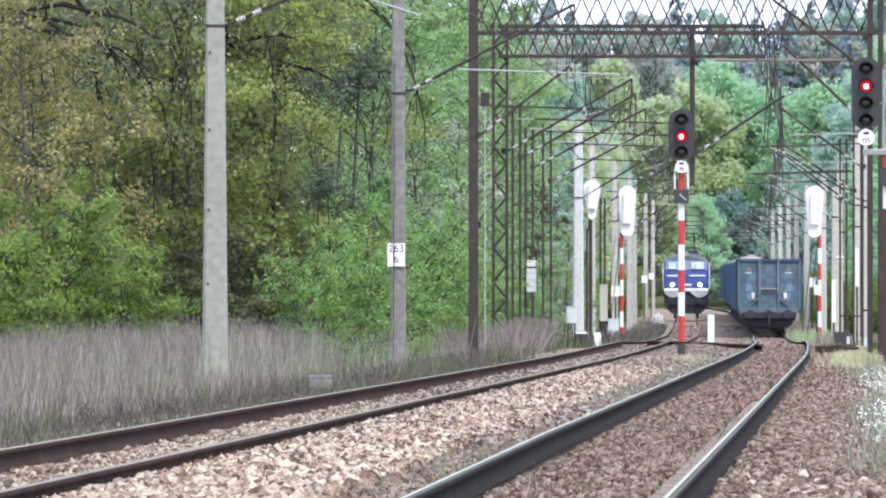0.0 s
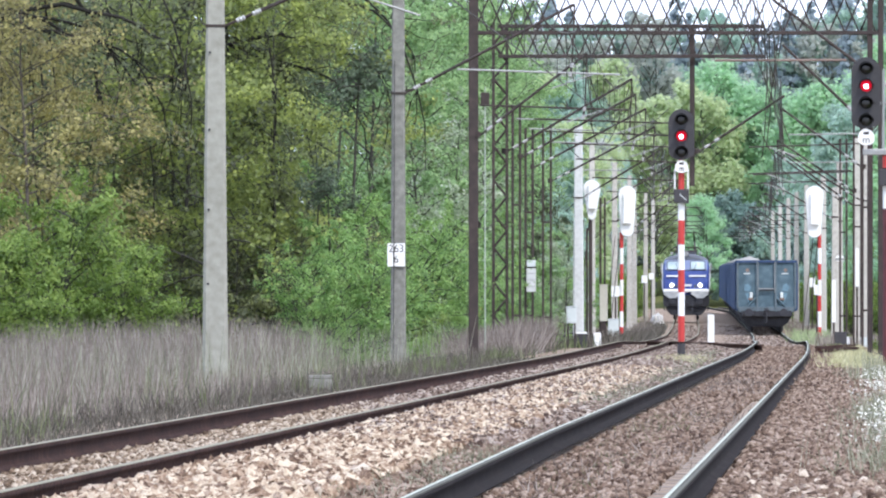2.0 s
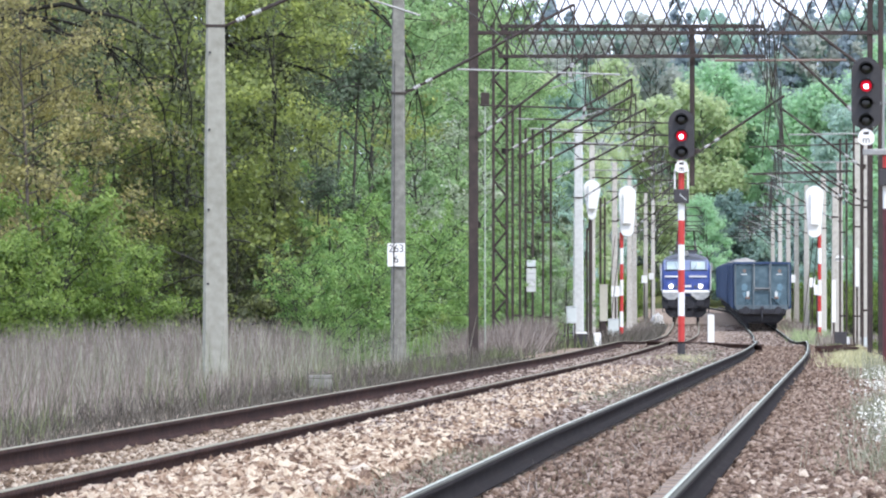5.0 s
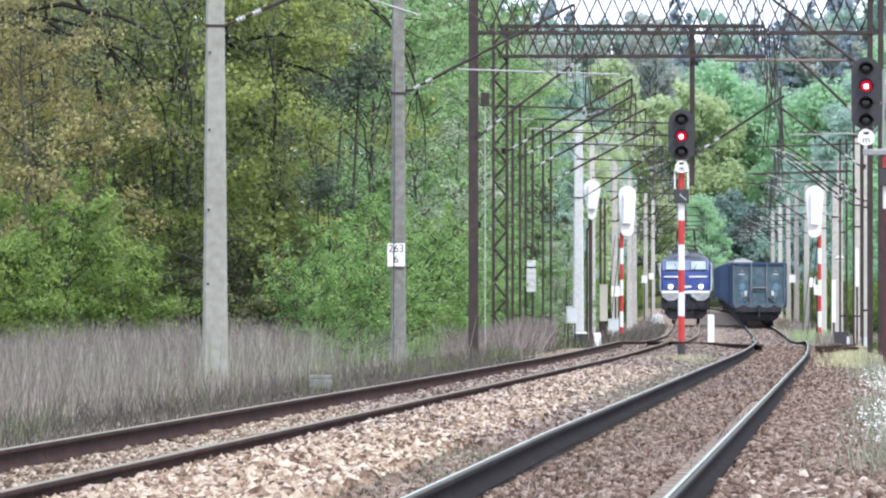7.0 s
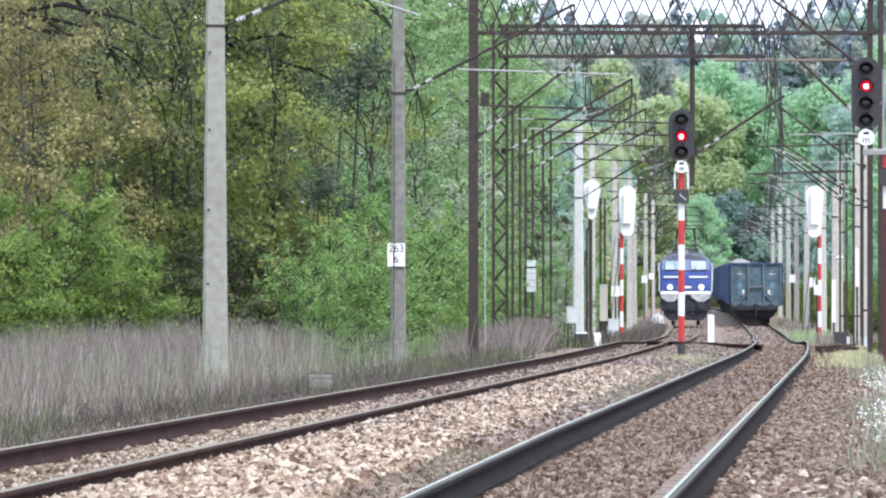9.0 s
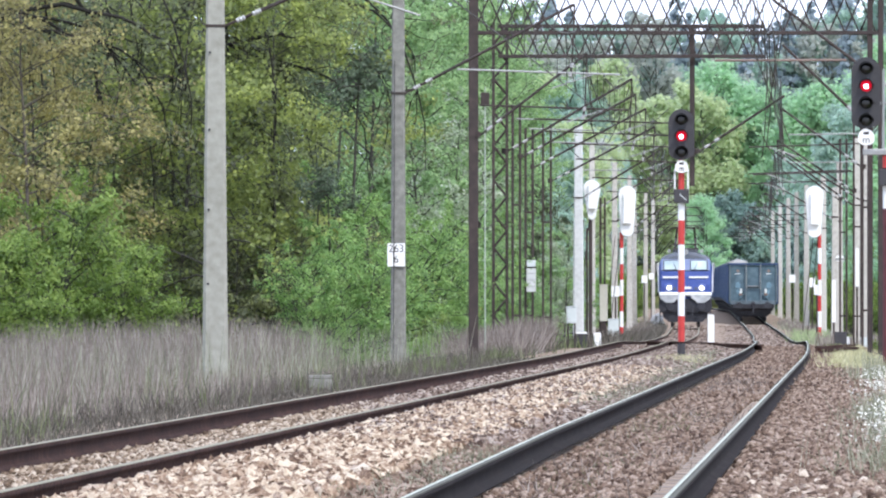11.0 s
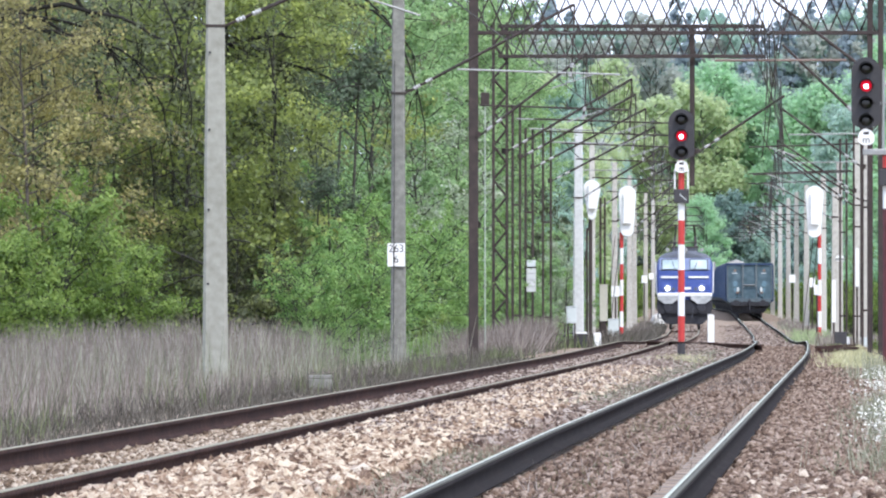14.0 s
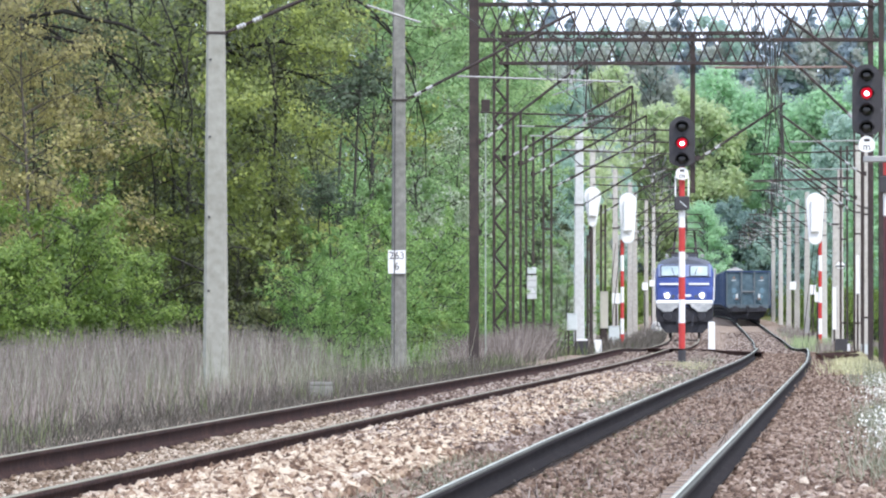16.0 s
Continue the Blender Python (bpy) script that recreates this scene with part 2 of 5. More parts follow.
def rod(bm, a, b, r1, r2=None, seg=8, caps=True):
    a, b = Vector(a), Vector(b)
    d = b - a
    r = bmesh.ops.create_cone(bm, cap_ends=caps, segments=seg, radius1=r1, radius2=r1 if r2 is None else r2, depth=d.length)
    m = Matrix.Translation((a + b) / 2) @ d.to_track_quat("Z", "Y").to_matrix().to_4x4()
    bmesh.ops.transform(bm, matrix=m, verts=r["verts"])
    return bm


def lathe(bm, a, b, radii, seg=12):
    """Turned shape along a to b; radii at even or given places."""
    a, b = Vector(a), Vector(b)
    q = (b - a).to_track_quat("Z", "Y").to_matrix()
    n = len(radii)
    rings = []
    for i, r in enumerate(radii):
        t, r = r if isinstance(r, tuple) else (i / (n - 1), r)
        c = a.lerp(b, t)
        rings.append([bm.verts.new(c + q @ Vector((r * math.cos(k * math.tau / seg), r * math.sin(k * math.tau / seg), 0))) for k in range(seg)])
    for p, q2 in zip(rings, rings[1:]):
        for k in range(seg):
            bm.faces.new((p[k], p[(k + 1) % seg], q2[(k + 1) % seg], q2[k]))
    bm.faces.new(rings[0][::-1])
    bm.faces.new(rings[-1])
    return bm


def prism(bm, outline, y0, y1):
    """An outline of (x, z) pulled from y0 to y1."""
    a = [bm.verts.new((x, y0, z)) for x, z in outline]
    b = [bm.verts.new((x, y1, z)) for x, z in outline]
    n = len(outline)
    for i in range(n):
        bm.faces.new((a[i], a[(i + 1) % n], b[(i + 1) % n], b[i]))
    bm.faces.new(a[::-1])
    bm.faces.new(b)
    bmesh.ops.recalc_face_normals(bm, faces=bm.faces[:])
    return bm


def tube(pts, r0, r1, sides=5):
    pts = np.asarray(pts, float)
    n = len(pts)
    d = np.gradient(pts, axis=0)
    d /= np.linalg.norm(d, axis=1)[:, None] + 1e-9
    ref = np.where(np.abs(d[:, 2:3]) > 0.9, [[1.0, 0, 0]], [[0, 0, 1.0]])
    u = np.cross(d, ref)
    u /= np.linalg.norm(u, axis=1)[:, None]
    v = np.cross(d, u)
    a = np.arange(sides) * math.tau / sides
    r = np.linspace(r0, r1, n)[:, None, None]
    vs = pts[:, None] + r * (np.cos(a)[None, :, None] * u[:, None] + np.sin(a)[None, :, None] * v[:, None])
    i = np.arange(n - 1)[:, None] * sides
    k = np.arange(sides)[None]
    k2 = (k + 1) % sides
    return vs.reshape(-1, 3), np.stack([i + k, i + k2, i + sides + k2, i + sides + k], -1).reshape(-1, 4)


def joined(pieces):
    vs, fs, o = [], [], 0
    for v, fc in pieces:
        vs.append(v)
        fs.append(fc + o)
        o += len(v)
    return np.concatenate(vs), np.concatenate(fs)


# ---- plan of the line ----
SPAN = np.arange(-200.0, 1301.0, 1.0)


def smooth(table, width):
    xs, ys = zip(*table)
    v = np.interp(SPAN, xs, ys)
    v[SPAN < xs[0]] = ys[0] + (SPAN[SPAN < xs[0]] - xs[0]) * (ys[1] - ys[0]) / (xs[1] - xs[0])
    k = np.exp(-0.5 * (np.arange(-3 * width, 3 * width + 1) / width) ** 2)
    pad = np.concatenate([2 * v[0] - v[3 * width:0:-1], v, 2 * v[-1] - v[-2:-3 * width - 2:-1]])
    return np.convolve(pad, k / k.sum(), "valid")


RIGHT_X = smooth([(0, -1.84), (64, 0.52), (257, 7.57), (345, 10.4), (460, 13.4), (536, 15.5), (625, 17.57), (700, 19.2), (758, 20.48),
                  (900, 23.6), (1050, 26.3), (1300, 30.5)], 22)
LINE_Z = smooth([(0, 0), (340, 0), (352, -0.03), (400, -0.22), (460, -0.34), (536, -0.36), (620, -0.2), (690, 0.02), (750, 0.23), (900, 0.58), (1300, 0.9)], 7)
GAP = 4.15


def rx(y):
    return float(np.interp(y, SPAN, RIGHT_X))


def lx(y):
    return rx(y) - GAP


def rz(y):
    return float(np.interp(y, SPAN, LINE_Z))


def ground_z(x, y):
    """Height of the ground sheet: low beside the line, with banks and a rise far off."""
    cx, z = np.interp(y, SPAN, RIGHT_X) - GAP / 2, np.interp(y, SPAN, LINE_Z)
    off = np.abs(x - cx)
    low = -0.30 - 0.42 * np.clip((off - 4.0) / 2.5, 0, 1)
    far = np.clip((y - 850) / 500, 0, 3) * 5.0 * np.clip((off - 9) / 20, 0, 1) + np.clip((off - 40) / 200, 0, 1) * 2.0
    far = far + np.clip((y - 1258) / 90, 0, 1) * 6.0
    wob = 0.08 * np.sin(x * 0.7 + y * 0.05) * np.clip((off - 5) / 3, 0, 1)
    return z + low + far + wob


xs = np.concatenate([np.linspace(-2500, -60, 16), np.linspace(-40, 60, 80), np.linspace(80, 2500, 16)])
ys = np.concatenate([np.linspace(-400, -20, 8), np.linspace(0, 420, 120), np.linspace(430, 1400, 70), np.linspace(1500, 4900, 12)])
GX, GY = np.meshgrid(xs, ys)
GZ = ground_z(GX, GY)
gi = np.arange(GX.size).reshape(GX.shape)
gf = np.stack([gi[:-1, :-1], gi[:-1, 1:], gi[1:, 1:], gi[1:, :-1]], -1).reshape(-1, 4)
ground = new("ground", fast_mesh("ground", np.stack([GX, GY, GZ], -1).reshape(-1, 3), gf, M_GROUND))
tagged(ground, "rough meadow soil with green and dry patches", "ground", kind="structure")


def sweep(outline, centre, y0, y1, step, mats, index, name, closed=True, lift=None):
    """Pulls an outline of (x, z) along the line."""
    yy = np.arange(y0, y1 + step, step)
    cx = np.array([centre(y) for y in yy])
    cz = np.array([rz(y) + (lift(y) if lift else 0.0) for y in yy])
    o = np.array(outline)
    v = np.stack([cx[:, None] + o[None, :, 0], np.repeat(yy[:, None], len(o), 1), cz[:, None] + o[None, :, 1]], -1)
    n = len(o)
    i = np.arange(len(yy) - 1)[:, None] * n
    k = np.arange(n if closed else n - 1)[None, :]
    k2 = (k + 1) % n
    fc = np.stack([i + k, i + k2, i + n + k2, i + n + k], -1).reshape(-1, 4)
    mi = np.tile(np.array(index), len(yy) - 1)
    return new(name, fast_mesh(name, v.reshape(-1, 3), fc, mats, mi))


# ballast bed under both lines, one body
BED = [(-5.0 - GAP / 2 + 0, -0.75), (-3.6 - GAP / 2 + 1.2, -0.22), (-GAP / 2 - 0.75, -0.215), (-GAP / 2 + 0.75, -0.215), (-GAP / 2 + 1.3, -0.17), (-0.4, -0.11), (0, -0.13),
       (GAP / 2 - 1.3, -0.2), (GAP / 2 - 0.75, -0.19), (GAP / 2 + 0.75, -0.19), (GAP / 2 + 2.3, -0.2), (GAP / 2 + 4.2, -0.75)]
bed = sweep(BED, lambda y: rx(y) - GAP / 2, -60, 1250, 2.0, [M_BALLAST], [0] * 11, "ballast_bed", closed=False)
tagged(bed, "crushed stone ballast bed under two tracks", "ballast", kind="structure")

# rails: flat-bottomed profile, foot, web and head, 172 mm high
RAIL = [(-0.075, -0.172), (0.075, -0.172), (0.075, -0.158), (0.02, -0.135), (0.009, -0.125), (0.009, -0.05), (0.034, -0.04), (0.036, -0.012), (0.027, 0.0),
        (-0.027, 0.0), (-0.036, -0.012), (-0.034, -0.04), (-0.009, -0.05), (-0.009, -0.125), (-0.02, -0.135), (-0.075, -0.158)]


def left_sunk(y):
    """The left track lies a little lower along the near stretch."""
    return -0.035 * min(1.0, max(0.0, (330 - y) / 80))


def right_cant(y):
    """Cant of the right track: its outer rail is raised."""
    return 0.038 * min(1.0, max(0.0, (y - 64) / 30)) * min(1.0, max(0.0, (330 - y) / 120))


for label, centre, y0 in (("left", lx, -60), ("right", rx, -60)):
    for side in (-0.75, 0.75):
        lift = left_sunk if label == "left" else right_cant if side < 0 else None
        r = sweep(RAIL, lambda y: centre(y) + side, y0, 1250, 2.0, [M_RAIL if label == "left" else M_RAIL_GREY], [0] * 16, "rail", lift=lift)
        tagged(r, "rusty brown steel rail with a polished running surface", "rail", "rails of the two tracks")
        # right rails: the worn head is brightened on one edge, a painted highlight
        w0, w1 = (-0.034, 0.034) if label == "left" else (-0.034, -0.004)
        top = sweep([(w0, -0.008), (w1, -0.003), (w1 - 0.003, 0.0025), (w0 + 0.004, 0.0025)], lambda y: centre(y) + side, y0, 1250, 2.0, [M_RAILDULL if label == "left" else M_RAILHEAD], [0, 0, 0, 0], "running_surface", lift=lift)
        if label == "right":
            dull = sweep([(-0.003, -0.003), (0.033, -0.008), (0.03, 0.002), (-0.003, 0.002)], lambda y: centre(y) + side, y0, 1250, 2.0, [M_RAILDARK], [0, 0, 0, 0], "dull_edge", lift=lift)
            dull.parent = r
            dull["label"] = "dull grey edge of the rail head"
        top.parent = r
        top["label"] = "polished steel running surface"



sleeper = bmesh.new()
box(sleeper, (0, 0, -0.1), (2.6, 0.26, 0.2), 0.02)
sleeper_mesh = bpy.data.meshes.new("sleeper")
sleeper.to_mesh(sleeper_mesh)
sleeper.free()
sleeper_mesh.materials.append(M_SLEEPER)
for centre in (lx, rx):
    for k in range(125):
        y = 56 + 0.6 * k
        ob = new("sleeper", sleeper_mesh)
        ob.parent = bed
        ob.matrix_local = pose(centre(y), y, rz(y) - 0.183 - 0.012 * ((k * 7) % 5) / 4 + (left_sunk(y) if centre is lx else 0.0), 0, 0, -2.1)


def straight_rail(a, b, label):
    """A length of rail between two plan points."""
    bm = bmesh.new()
    ends = []
    for x, y in (a, b):
        ends.append([bm.verts.new((x + px, y, rz(y) + pz - 0.004)) for px, pz in RAIL])
    n = len(RAIL)
    for k in range(n):
        bm.faces.new((ends[0][k], ends[0][(k + 1) % n], ends[1][(k + 1) % n], ends[1][k]))
    bm.faces.new(ends[0][::-1])
    bm.faces.new(ends[1])
    tagged(part("rail", bm, M_RAIL), label, "rail", "rails of the crossover")


# crossover between the two tracks and a turnout to the side
for a, b in (((8.72, 309), (7.0, 343)), ((8.0, 330), (6.2, 343)), ((9.55, 287), (10.9, 297)), ((9.9, 300), (11.6, 318))):
    straight_rail(a, b, "rusty steel crossover rail between the tracks")


# ---- masts and catenary ----
def insulator(bm, a, b):
    a, b = Vector(a), Vector(b)
    lathe(bm, a, b, [(0.0, 0.03), (0.03, 0.048), (0.1, 0.036), (0.17, 0.048), (0.24, 0.036), (0.31, 0.048), (0.36, 0.026), (0.64, 0.026),
                     (0.69, 0.048), (0.76, 0.036), (0.83, 0.048), (0.9, 0.036), (0.97, 0.048), (1.0, 0.03)], 10)
    for k, f in enumerate(bm.faces[:]):
        f.material_index = 1 if 60 <= k < 70 else 0
    return bm


def cantilever(mast, reach, z_low=5.3, z_top=7.1, z_tube=6.0, tube=True, pale=None, x0=0.0):
    """Diagonal strut from the mast to over the track, insulators, tube and steady arm; reach is signed."""
    sg = 1 if reach > 0 else -1
    a, b = Vector((x0 + sg * 0.15, 0, z_low)), Vector((x0 + reach, 0, z_top))
    w = (b - a).normalized()
    part("insulator", insulator(bmesh.new(), a + w * 0.22, a + w * 0.68), [M_INSUL, M_STEEL], mast)
    bm = rod(bmesh.new(), a, a + w * 0.22, 0.025)
    rod(bm, a + w * 0.68, b, 0.033)
    part("strut", bm, M_STEEL, mast)
    bm = rod(bmesh.new(), (x0 + sg * 0.1, 0, z_low - 0.05), (x0 + sg * 0.1, 0, z_low + 0.1), 0.07)
    reach += x0
    part("bracket", bm, M_STEEL, mast)
    if tube:
        part("registration_tube", rod(bmesh.new(), (reach - sg * 2.6, 0, z_tube + 0.04), (reach + sg * 1.0, 0, z_tube - 0.08), 0.022), pale or M_STEEL, mast)
        part("steady_arm", rod(bmesh.new(), (reach + sg * 0.4, 0, z_tube - 0.08), (reach - sg * 0.5, 0, z_tube - 0.38), 0.016), M_GALV, mast, "pale steady arm")
        low_end = b + Vector((-sg * 0.05, 0, -1.3))
        hang = part("hanger", rod(bmesh.new(), b, low_end, 0.02), M_STEEL, mast)
        part("insulator", insulator(bmesh.new(), low_end, low_end + Vector((-sg * 0.05, 0, -0.3))), [M_INSUL, M_STEEL], hang)


def concrete_mast(x, y, width, height, reach, dark=False, tube=True, z_low=5.3, tone=None, pale=None, z_top=7.1, z_tube=6.0, taper=0.72):
    z0 = float(ground_z(x, y)) - 0.3
    zr = rz(y)
    m = empty("catenary_mast", pose(x, y, zr), "tapered weathered concrete catenary mast with a steel bracket arm", "catenary mast", "catenary masts along the line")
    bm = bmesh.new()
    w0, w1 = width, width * taper
    out = []
    for zz, w in ((z0 - zr, w0), (height, w1)):
        c = w * 0.12
        out.append([bm.verts.new((sx * (w / 2 - cx), sy * (w * 0.45 - cy), zz)) for sx, sy, cx, cy in
                    ((-1, -1, 0, c), (-1, -1, c, 0), (1, -1, c, 0), (1, -1, 0, c), (1, 1, 0, c), (1, 1, c, 0), (-1, 1, c, 0), (-1, 1, 0, c))])
    for k in range(8):
        bm.faces.new((out[0][k], out[0][(k + 1) % 8], out[1][(k + 1) % 8], out[1][k]))
    bm.faces.new(out[0][::-1])
    bm.faces.new(out[1])
    part("pole", bm, tone or (M_CONCRETE_DARK if dark else M_CONCRETE), m)
    bm = box(bmesh.new(), (0, 0, z_low), (w1 + 0.09, w1 + 0.06, 0.05), 0.008)
    part("clamp", bm, M_STEEL, m)
    if reach:
        cantilever(m, reach, tube=tube, z_low=z_low, pale=pale, z_top=z_top, z_tube=z_tube)
    return m


def lattice_mast(x, y, width, height, reach, brace=True, pitch=0.45, z_low=5.3, tube=True, legs=2):
    z0 = float(ground_z(x, y)) - 0.2 - rz(y)
    m = empty("lattice_mast", pose(x, y, rz(y)), "rusty brown steel lattice catenary mast", "catenary mast", "lattice masts along the line")
    for sx in (-1, 1):
        for sy in ((-1, 1) if legs == 4 else (0,)):
            part("leg", box(bmesh.new(), (sx * width / 2, sy * width / 2, (height + z0) / 2), (0.075, 0.09, height - z0), 0.006), M_STEEL, m)
    z, k = z0 + 0.2, 0
    while z + pitch < height:
        if brace:
            s = 1 if k % 2 else -1
            for sy in ((-1, 1) if legs == 4 else (0,)):
                part("diagonal", rod(bmesh.new(), (-s * width / 2, sy * width / 2, z), (s * width / 2, sy * width / 2, z + pitch), 0.029, seg=6), M_STEEL, m)
        elif k % 7 == 3:
            part("batten", box(bmesh.new(), (0, 0, z), (width, 0.05, 0.06)), M_STEEL, m)
        z += pitch
        k += 1
    if reach:
        cantilever(m, reach, tube=tube, z_low=z_low)
    return m


m1 = concrete_mast(-3.84, 190.5, 0.45, 9.5, 4.6, z_low=5.80, z_top=7.7, tube=False, taper=0.54)
part("steady_arm", rod(bmesh.new(), (2.55, 0, 6.27), (3.45, 0, 5.98), 0.018), M_GALV, m1, "pale steady arm")
for z in (1.45, 2.7, 4.05, 5.35):
    part("bolt_hole", rod(bmesh.new(), (-0.13 + 0.008 * z, -0.205 + 0.006 * z, z), (-0.13 + 0.008 * z, -0.15, z), 0.022, seg=10), M_BLACK, m1)
m2 = concrete_mast(-0.99, 250, 0.36, 9.5, 3.9, dark=True, z_low=5.78, z_top=7.75, z_tube=6.27, pale=M_GALV)
concrete_mast(10.2, 250, 0.36, 9.5, -2.9, dark=True, z_low=5.78, z_top=7.85, tube=False)
m3 = concrete_mast(5.0, 417, 0.42, 7.95, 3.1, tone=M_WHITEWASH)
part("cross_tube", rod(bmesh.new(), (0.2, -0.1, 6.32), (1.65, -0.1, 6.3), 0.022), M_GALV, m3, "pale cross tube")
for y, off in ((460, 3.2), (520, 3.0), (580, 2.8), (640, 2.9), (700, 2.5), (760, 2.25)):
    concrete_mast(lx(y) - off, y, 0.31, 8.0, off, tone=M_TAN)
for y, off in ((520, 3.2), (580, 3.0), (640, 2.7), (700, 2.7), (760, 2.7), (830, 2.7), (900, 2.7)):
    concrete_mast(rx(y) + off, y, 0.36, 8.0, -off, tone=M_TAN)
for x, y, h, reach in ((15.95, 460, 6.2, 0), (15.2, 415, 7.5, -2.6), (15.0, 401, 8.0, -3.0)):
    concrete_mast(x, y, 0.3, h, reach, tone=M_TAN, tube=reach < -2.8, z_low=5.0, z_top=6.8)
concrete_mast(rx(190) + 4.3, 190.5, 0.42, 9.5, -3.9, z_low=5.8, z_top=7.7, tube=False)
for x, y, w, h in ((2.09, 322, 0.21, 6.8), (2.63, 345, 0.22, 6.5), (3.44, 374, 0.26, 7.2)):
    lm = lattice_mast(x, y, w, h, lx(y) - x, brace=False)
    part("cross_tube", rod(bmesh.new(), (0.0, -0.1, 6.6 - 0.004 * (374 - y)), (2.0, -0.1, 6.55 - 0.004 * (374 - y)), 0.02), M_GALV, lm, "pale cross tube")
lattice_mast(5.65, 400, 0.15, 5.1, 0, brace=False)
lattice_mast(5.12, 398, 0.1, 4.0, 0, brace=False)
for x, y, w, h in ((12.95, 345, 0.28, 8.2), (14.6, 398, 0.26, 8.0), (15.06, 425, 0.24, 7.6)):
    lm = lattice_mast(x, y, w, h, rx(y) - x, brace=False)
    part("cross_tube", rod(bmesh.new(), (0.0, -0.1, 6.34), (-2.4, -0.1, 6.3), 0.02), M_GALV, lm, "pale cross tube")


def gantry(name, y, x0, x1, z_low, depth, pitch, label):
    g = empty(name, pose(x0, y, rz(y)), label, "catenary gantry", "gantries over the tracks")
    w = x1 - x0
    for sy in (0, 0.55):
        for z in (z_low, z_low + depth):
            part("chord", box(bmesh.new(), (w / 2, sy, z), (w + 0.1, 0.08, 0.085), 0.006), M_STEEL, g)
        n = round(w / pitch)
        for k in range(n):
            a, b = k * w / n, (k + 1) * w / n
            mid = (a + b) / 2
            up = sy > 0
            z0, z1 = (z_low + depth, z_low) if up else (z_low, z_low + depth)
            bm = rod(bmesh.new(), (a, sy + 0.01, z0), (mid, sy + 0.01, z1), 0.02, seg=6)
            rod(bm, (mid, sy + 0.01, z1), (b, sy + 0.01, z0), 0.02, seg=6)
            part("diagonal", bm, M_STEEL, g)
    return g


ga = gantry("portal_gantry", 274, 0.74, 10.5, 7.7, 0.86, 0.74, "rusty brown steel lattice portal gantry spanning both tracks")
bm = box(bmesh.new(), (0, 0.1, 4.0), (0.24, 0.26, 9.6), 0.02)
part("post", bm, M_STEEL, ga)
for dx in (-0.14, 0.12):
    part("post", box(bmesh.new(), (9.76 + dx, 0.1, 4.0), (0.13, 0.2, 9.6), 0.01), M_STEEL, ga)
gb = gantry("cantilever_gantry", 300, 1.52, 8.5, 7.7, 0.8, 0.72, "rusty brown steel lattice gantry beam on a lattice post")
part("drop_post", box(bmesh.new(), (5.1, 0.2, 6.35), (0.13, 0.13, 4.2), 0.01), M_STEEL, gb)
lattice_mast(1.52, 300.3, 0.36, 8.6, lx(300) - 1.3, legs=4, z_low=5.15)
cantilever(gb, 2.45, z_low=5.15, z_top=6.65, tube=False, x0=5.1)
cantilever(ga, 2.75, z_low=5.2, z_top=7.2, z_tube=5.9)
cantilever(ga, -2.2, z_low=5.45, z_top=7.4, tube=False, x0=9.7)

part("cross_tube", rod(bmesh.new(), (5.85, -0.12, 7.02), (9.05, -0.12, 7.03), 0.03), M_RUSTTUBE, ga, "brown painted cross tube")
for a, b in (((7.5, 274, 8.55), (8.95, 303, 7.0)), ((7.75, 274, 8.4), (9.0, 312, 6.6)), ((2.95, 274, 7.7), (3.6, 303, 6.8)), ((3.4, 274, 7.1), (4.6, 320, 6.5)), ((8.05, 274, 7.5), (8.7, 296, 5.9))):
    wv, wf = tube([Vector(a).lerp(Vector(b), t) - Vector((0, 0, 0.5 * t * (1 - t))) for t in np.linspace(0, 1, 9)], 0.014, 0.014, 5)
    tagged(new("tie_wire", fast_mesh("tie_wire", wv, wf, M_WIRE)), "slack dark tie wire hanging from the gantry", "overhead wire", "tie wires of the gantries")
# slack loops and jumpers between the gantries
for a, b, sag in (((8.3, 276, 8.6), (8.75, 300, 7.1), 0.2), ((8.45, 276, 8.6), (8.6, 300, 6.2), 0.1), ((8.35, 290, 8.4), (9.1, 310, 6.9), 0.9), ((8.75, 300, 7.2), (9.15, 320, 5.6), 0.3),
                  ((8.6, 300, 7.0), (9.3, 330, 5.4), 0.5), ((3.8, 300, 7.75), (4.25, 318, 6.5), 0.4), ((4.1, 318, 6.6), (4.9, 340, 6.2), 0.6), ((3.3, 318, 6.0), (4.6, 345, 5.6), 0.35),
                  ((4.95, 300, 6.9), (4.7, 322, 5.7), 0.15), ((5.05, 300, 6.9), (5.1, 322, 5.8), 0.15), ((8.9, 300, 6.4), (11.0, 345, 5.5), 0.3), ((9.0, 320, 6.0), (12.2, 380, 5.2), 0.4)):
    wv, wf = tube([Vector(a).lerp(Vector(b), t) - Vector((0, 0, 4 * sag * t * (1 - t))) for t in np.linspace(0, 1, 13)], 0.015, 0.015, 5)
    tagged(new("tie_wire", fast_mesh("tie_wire", wv, wf, M_WIRE)), "slack dark jumper wire between the gantries", "overhead wire", "tie wires of the gantries")
pole = empty("thin_pole", pose(1.06, 285, 0), "thin pale green pole beside the gantry post", "pole")
part("shaft", rod(bmesh.new(), (0, 0, -0.6), (0, 0, 6.6), 0.018), M_PALE_POLE, pole)
part("junction_box", box(bmesh.new(), (0, 0, 6.3), (0.22, 0.2, 0.3), 0.02), M_STEEL, pole)

# contact and messenger wires over each track, with droppers
def messenger_z(y):
    ph = ((y - 10) % 60) / 60
    return rz(y) + 7.35 - 3.2 * ph * (1 - ph)


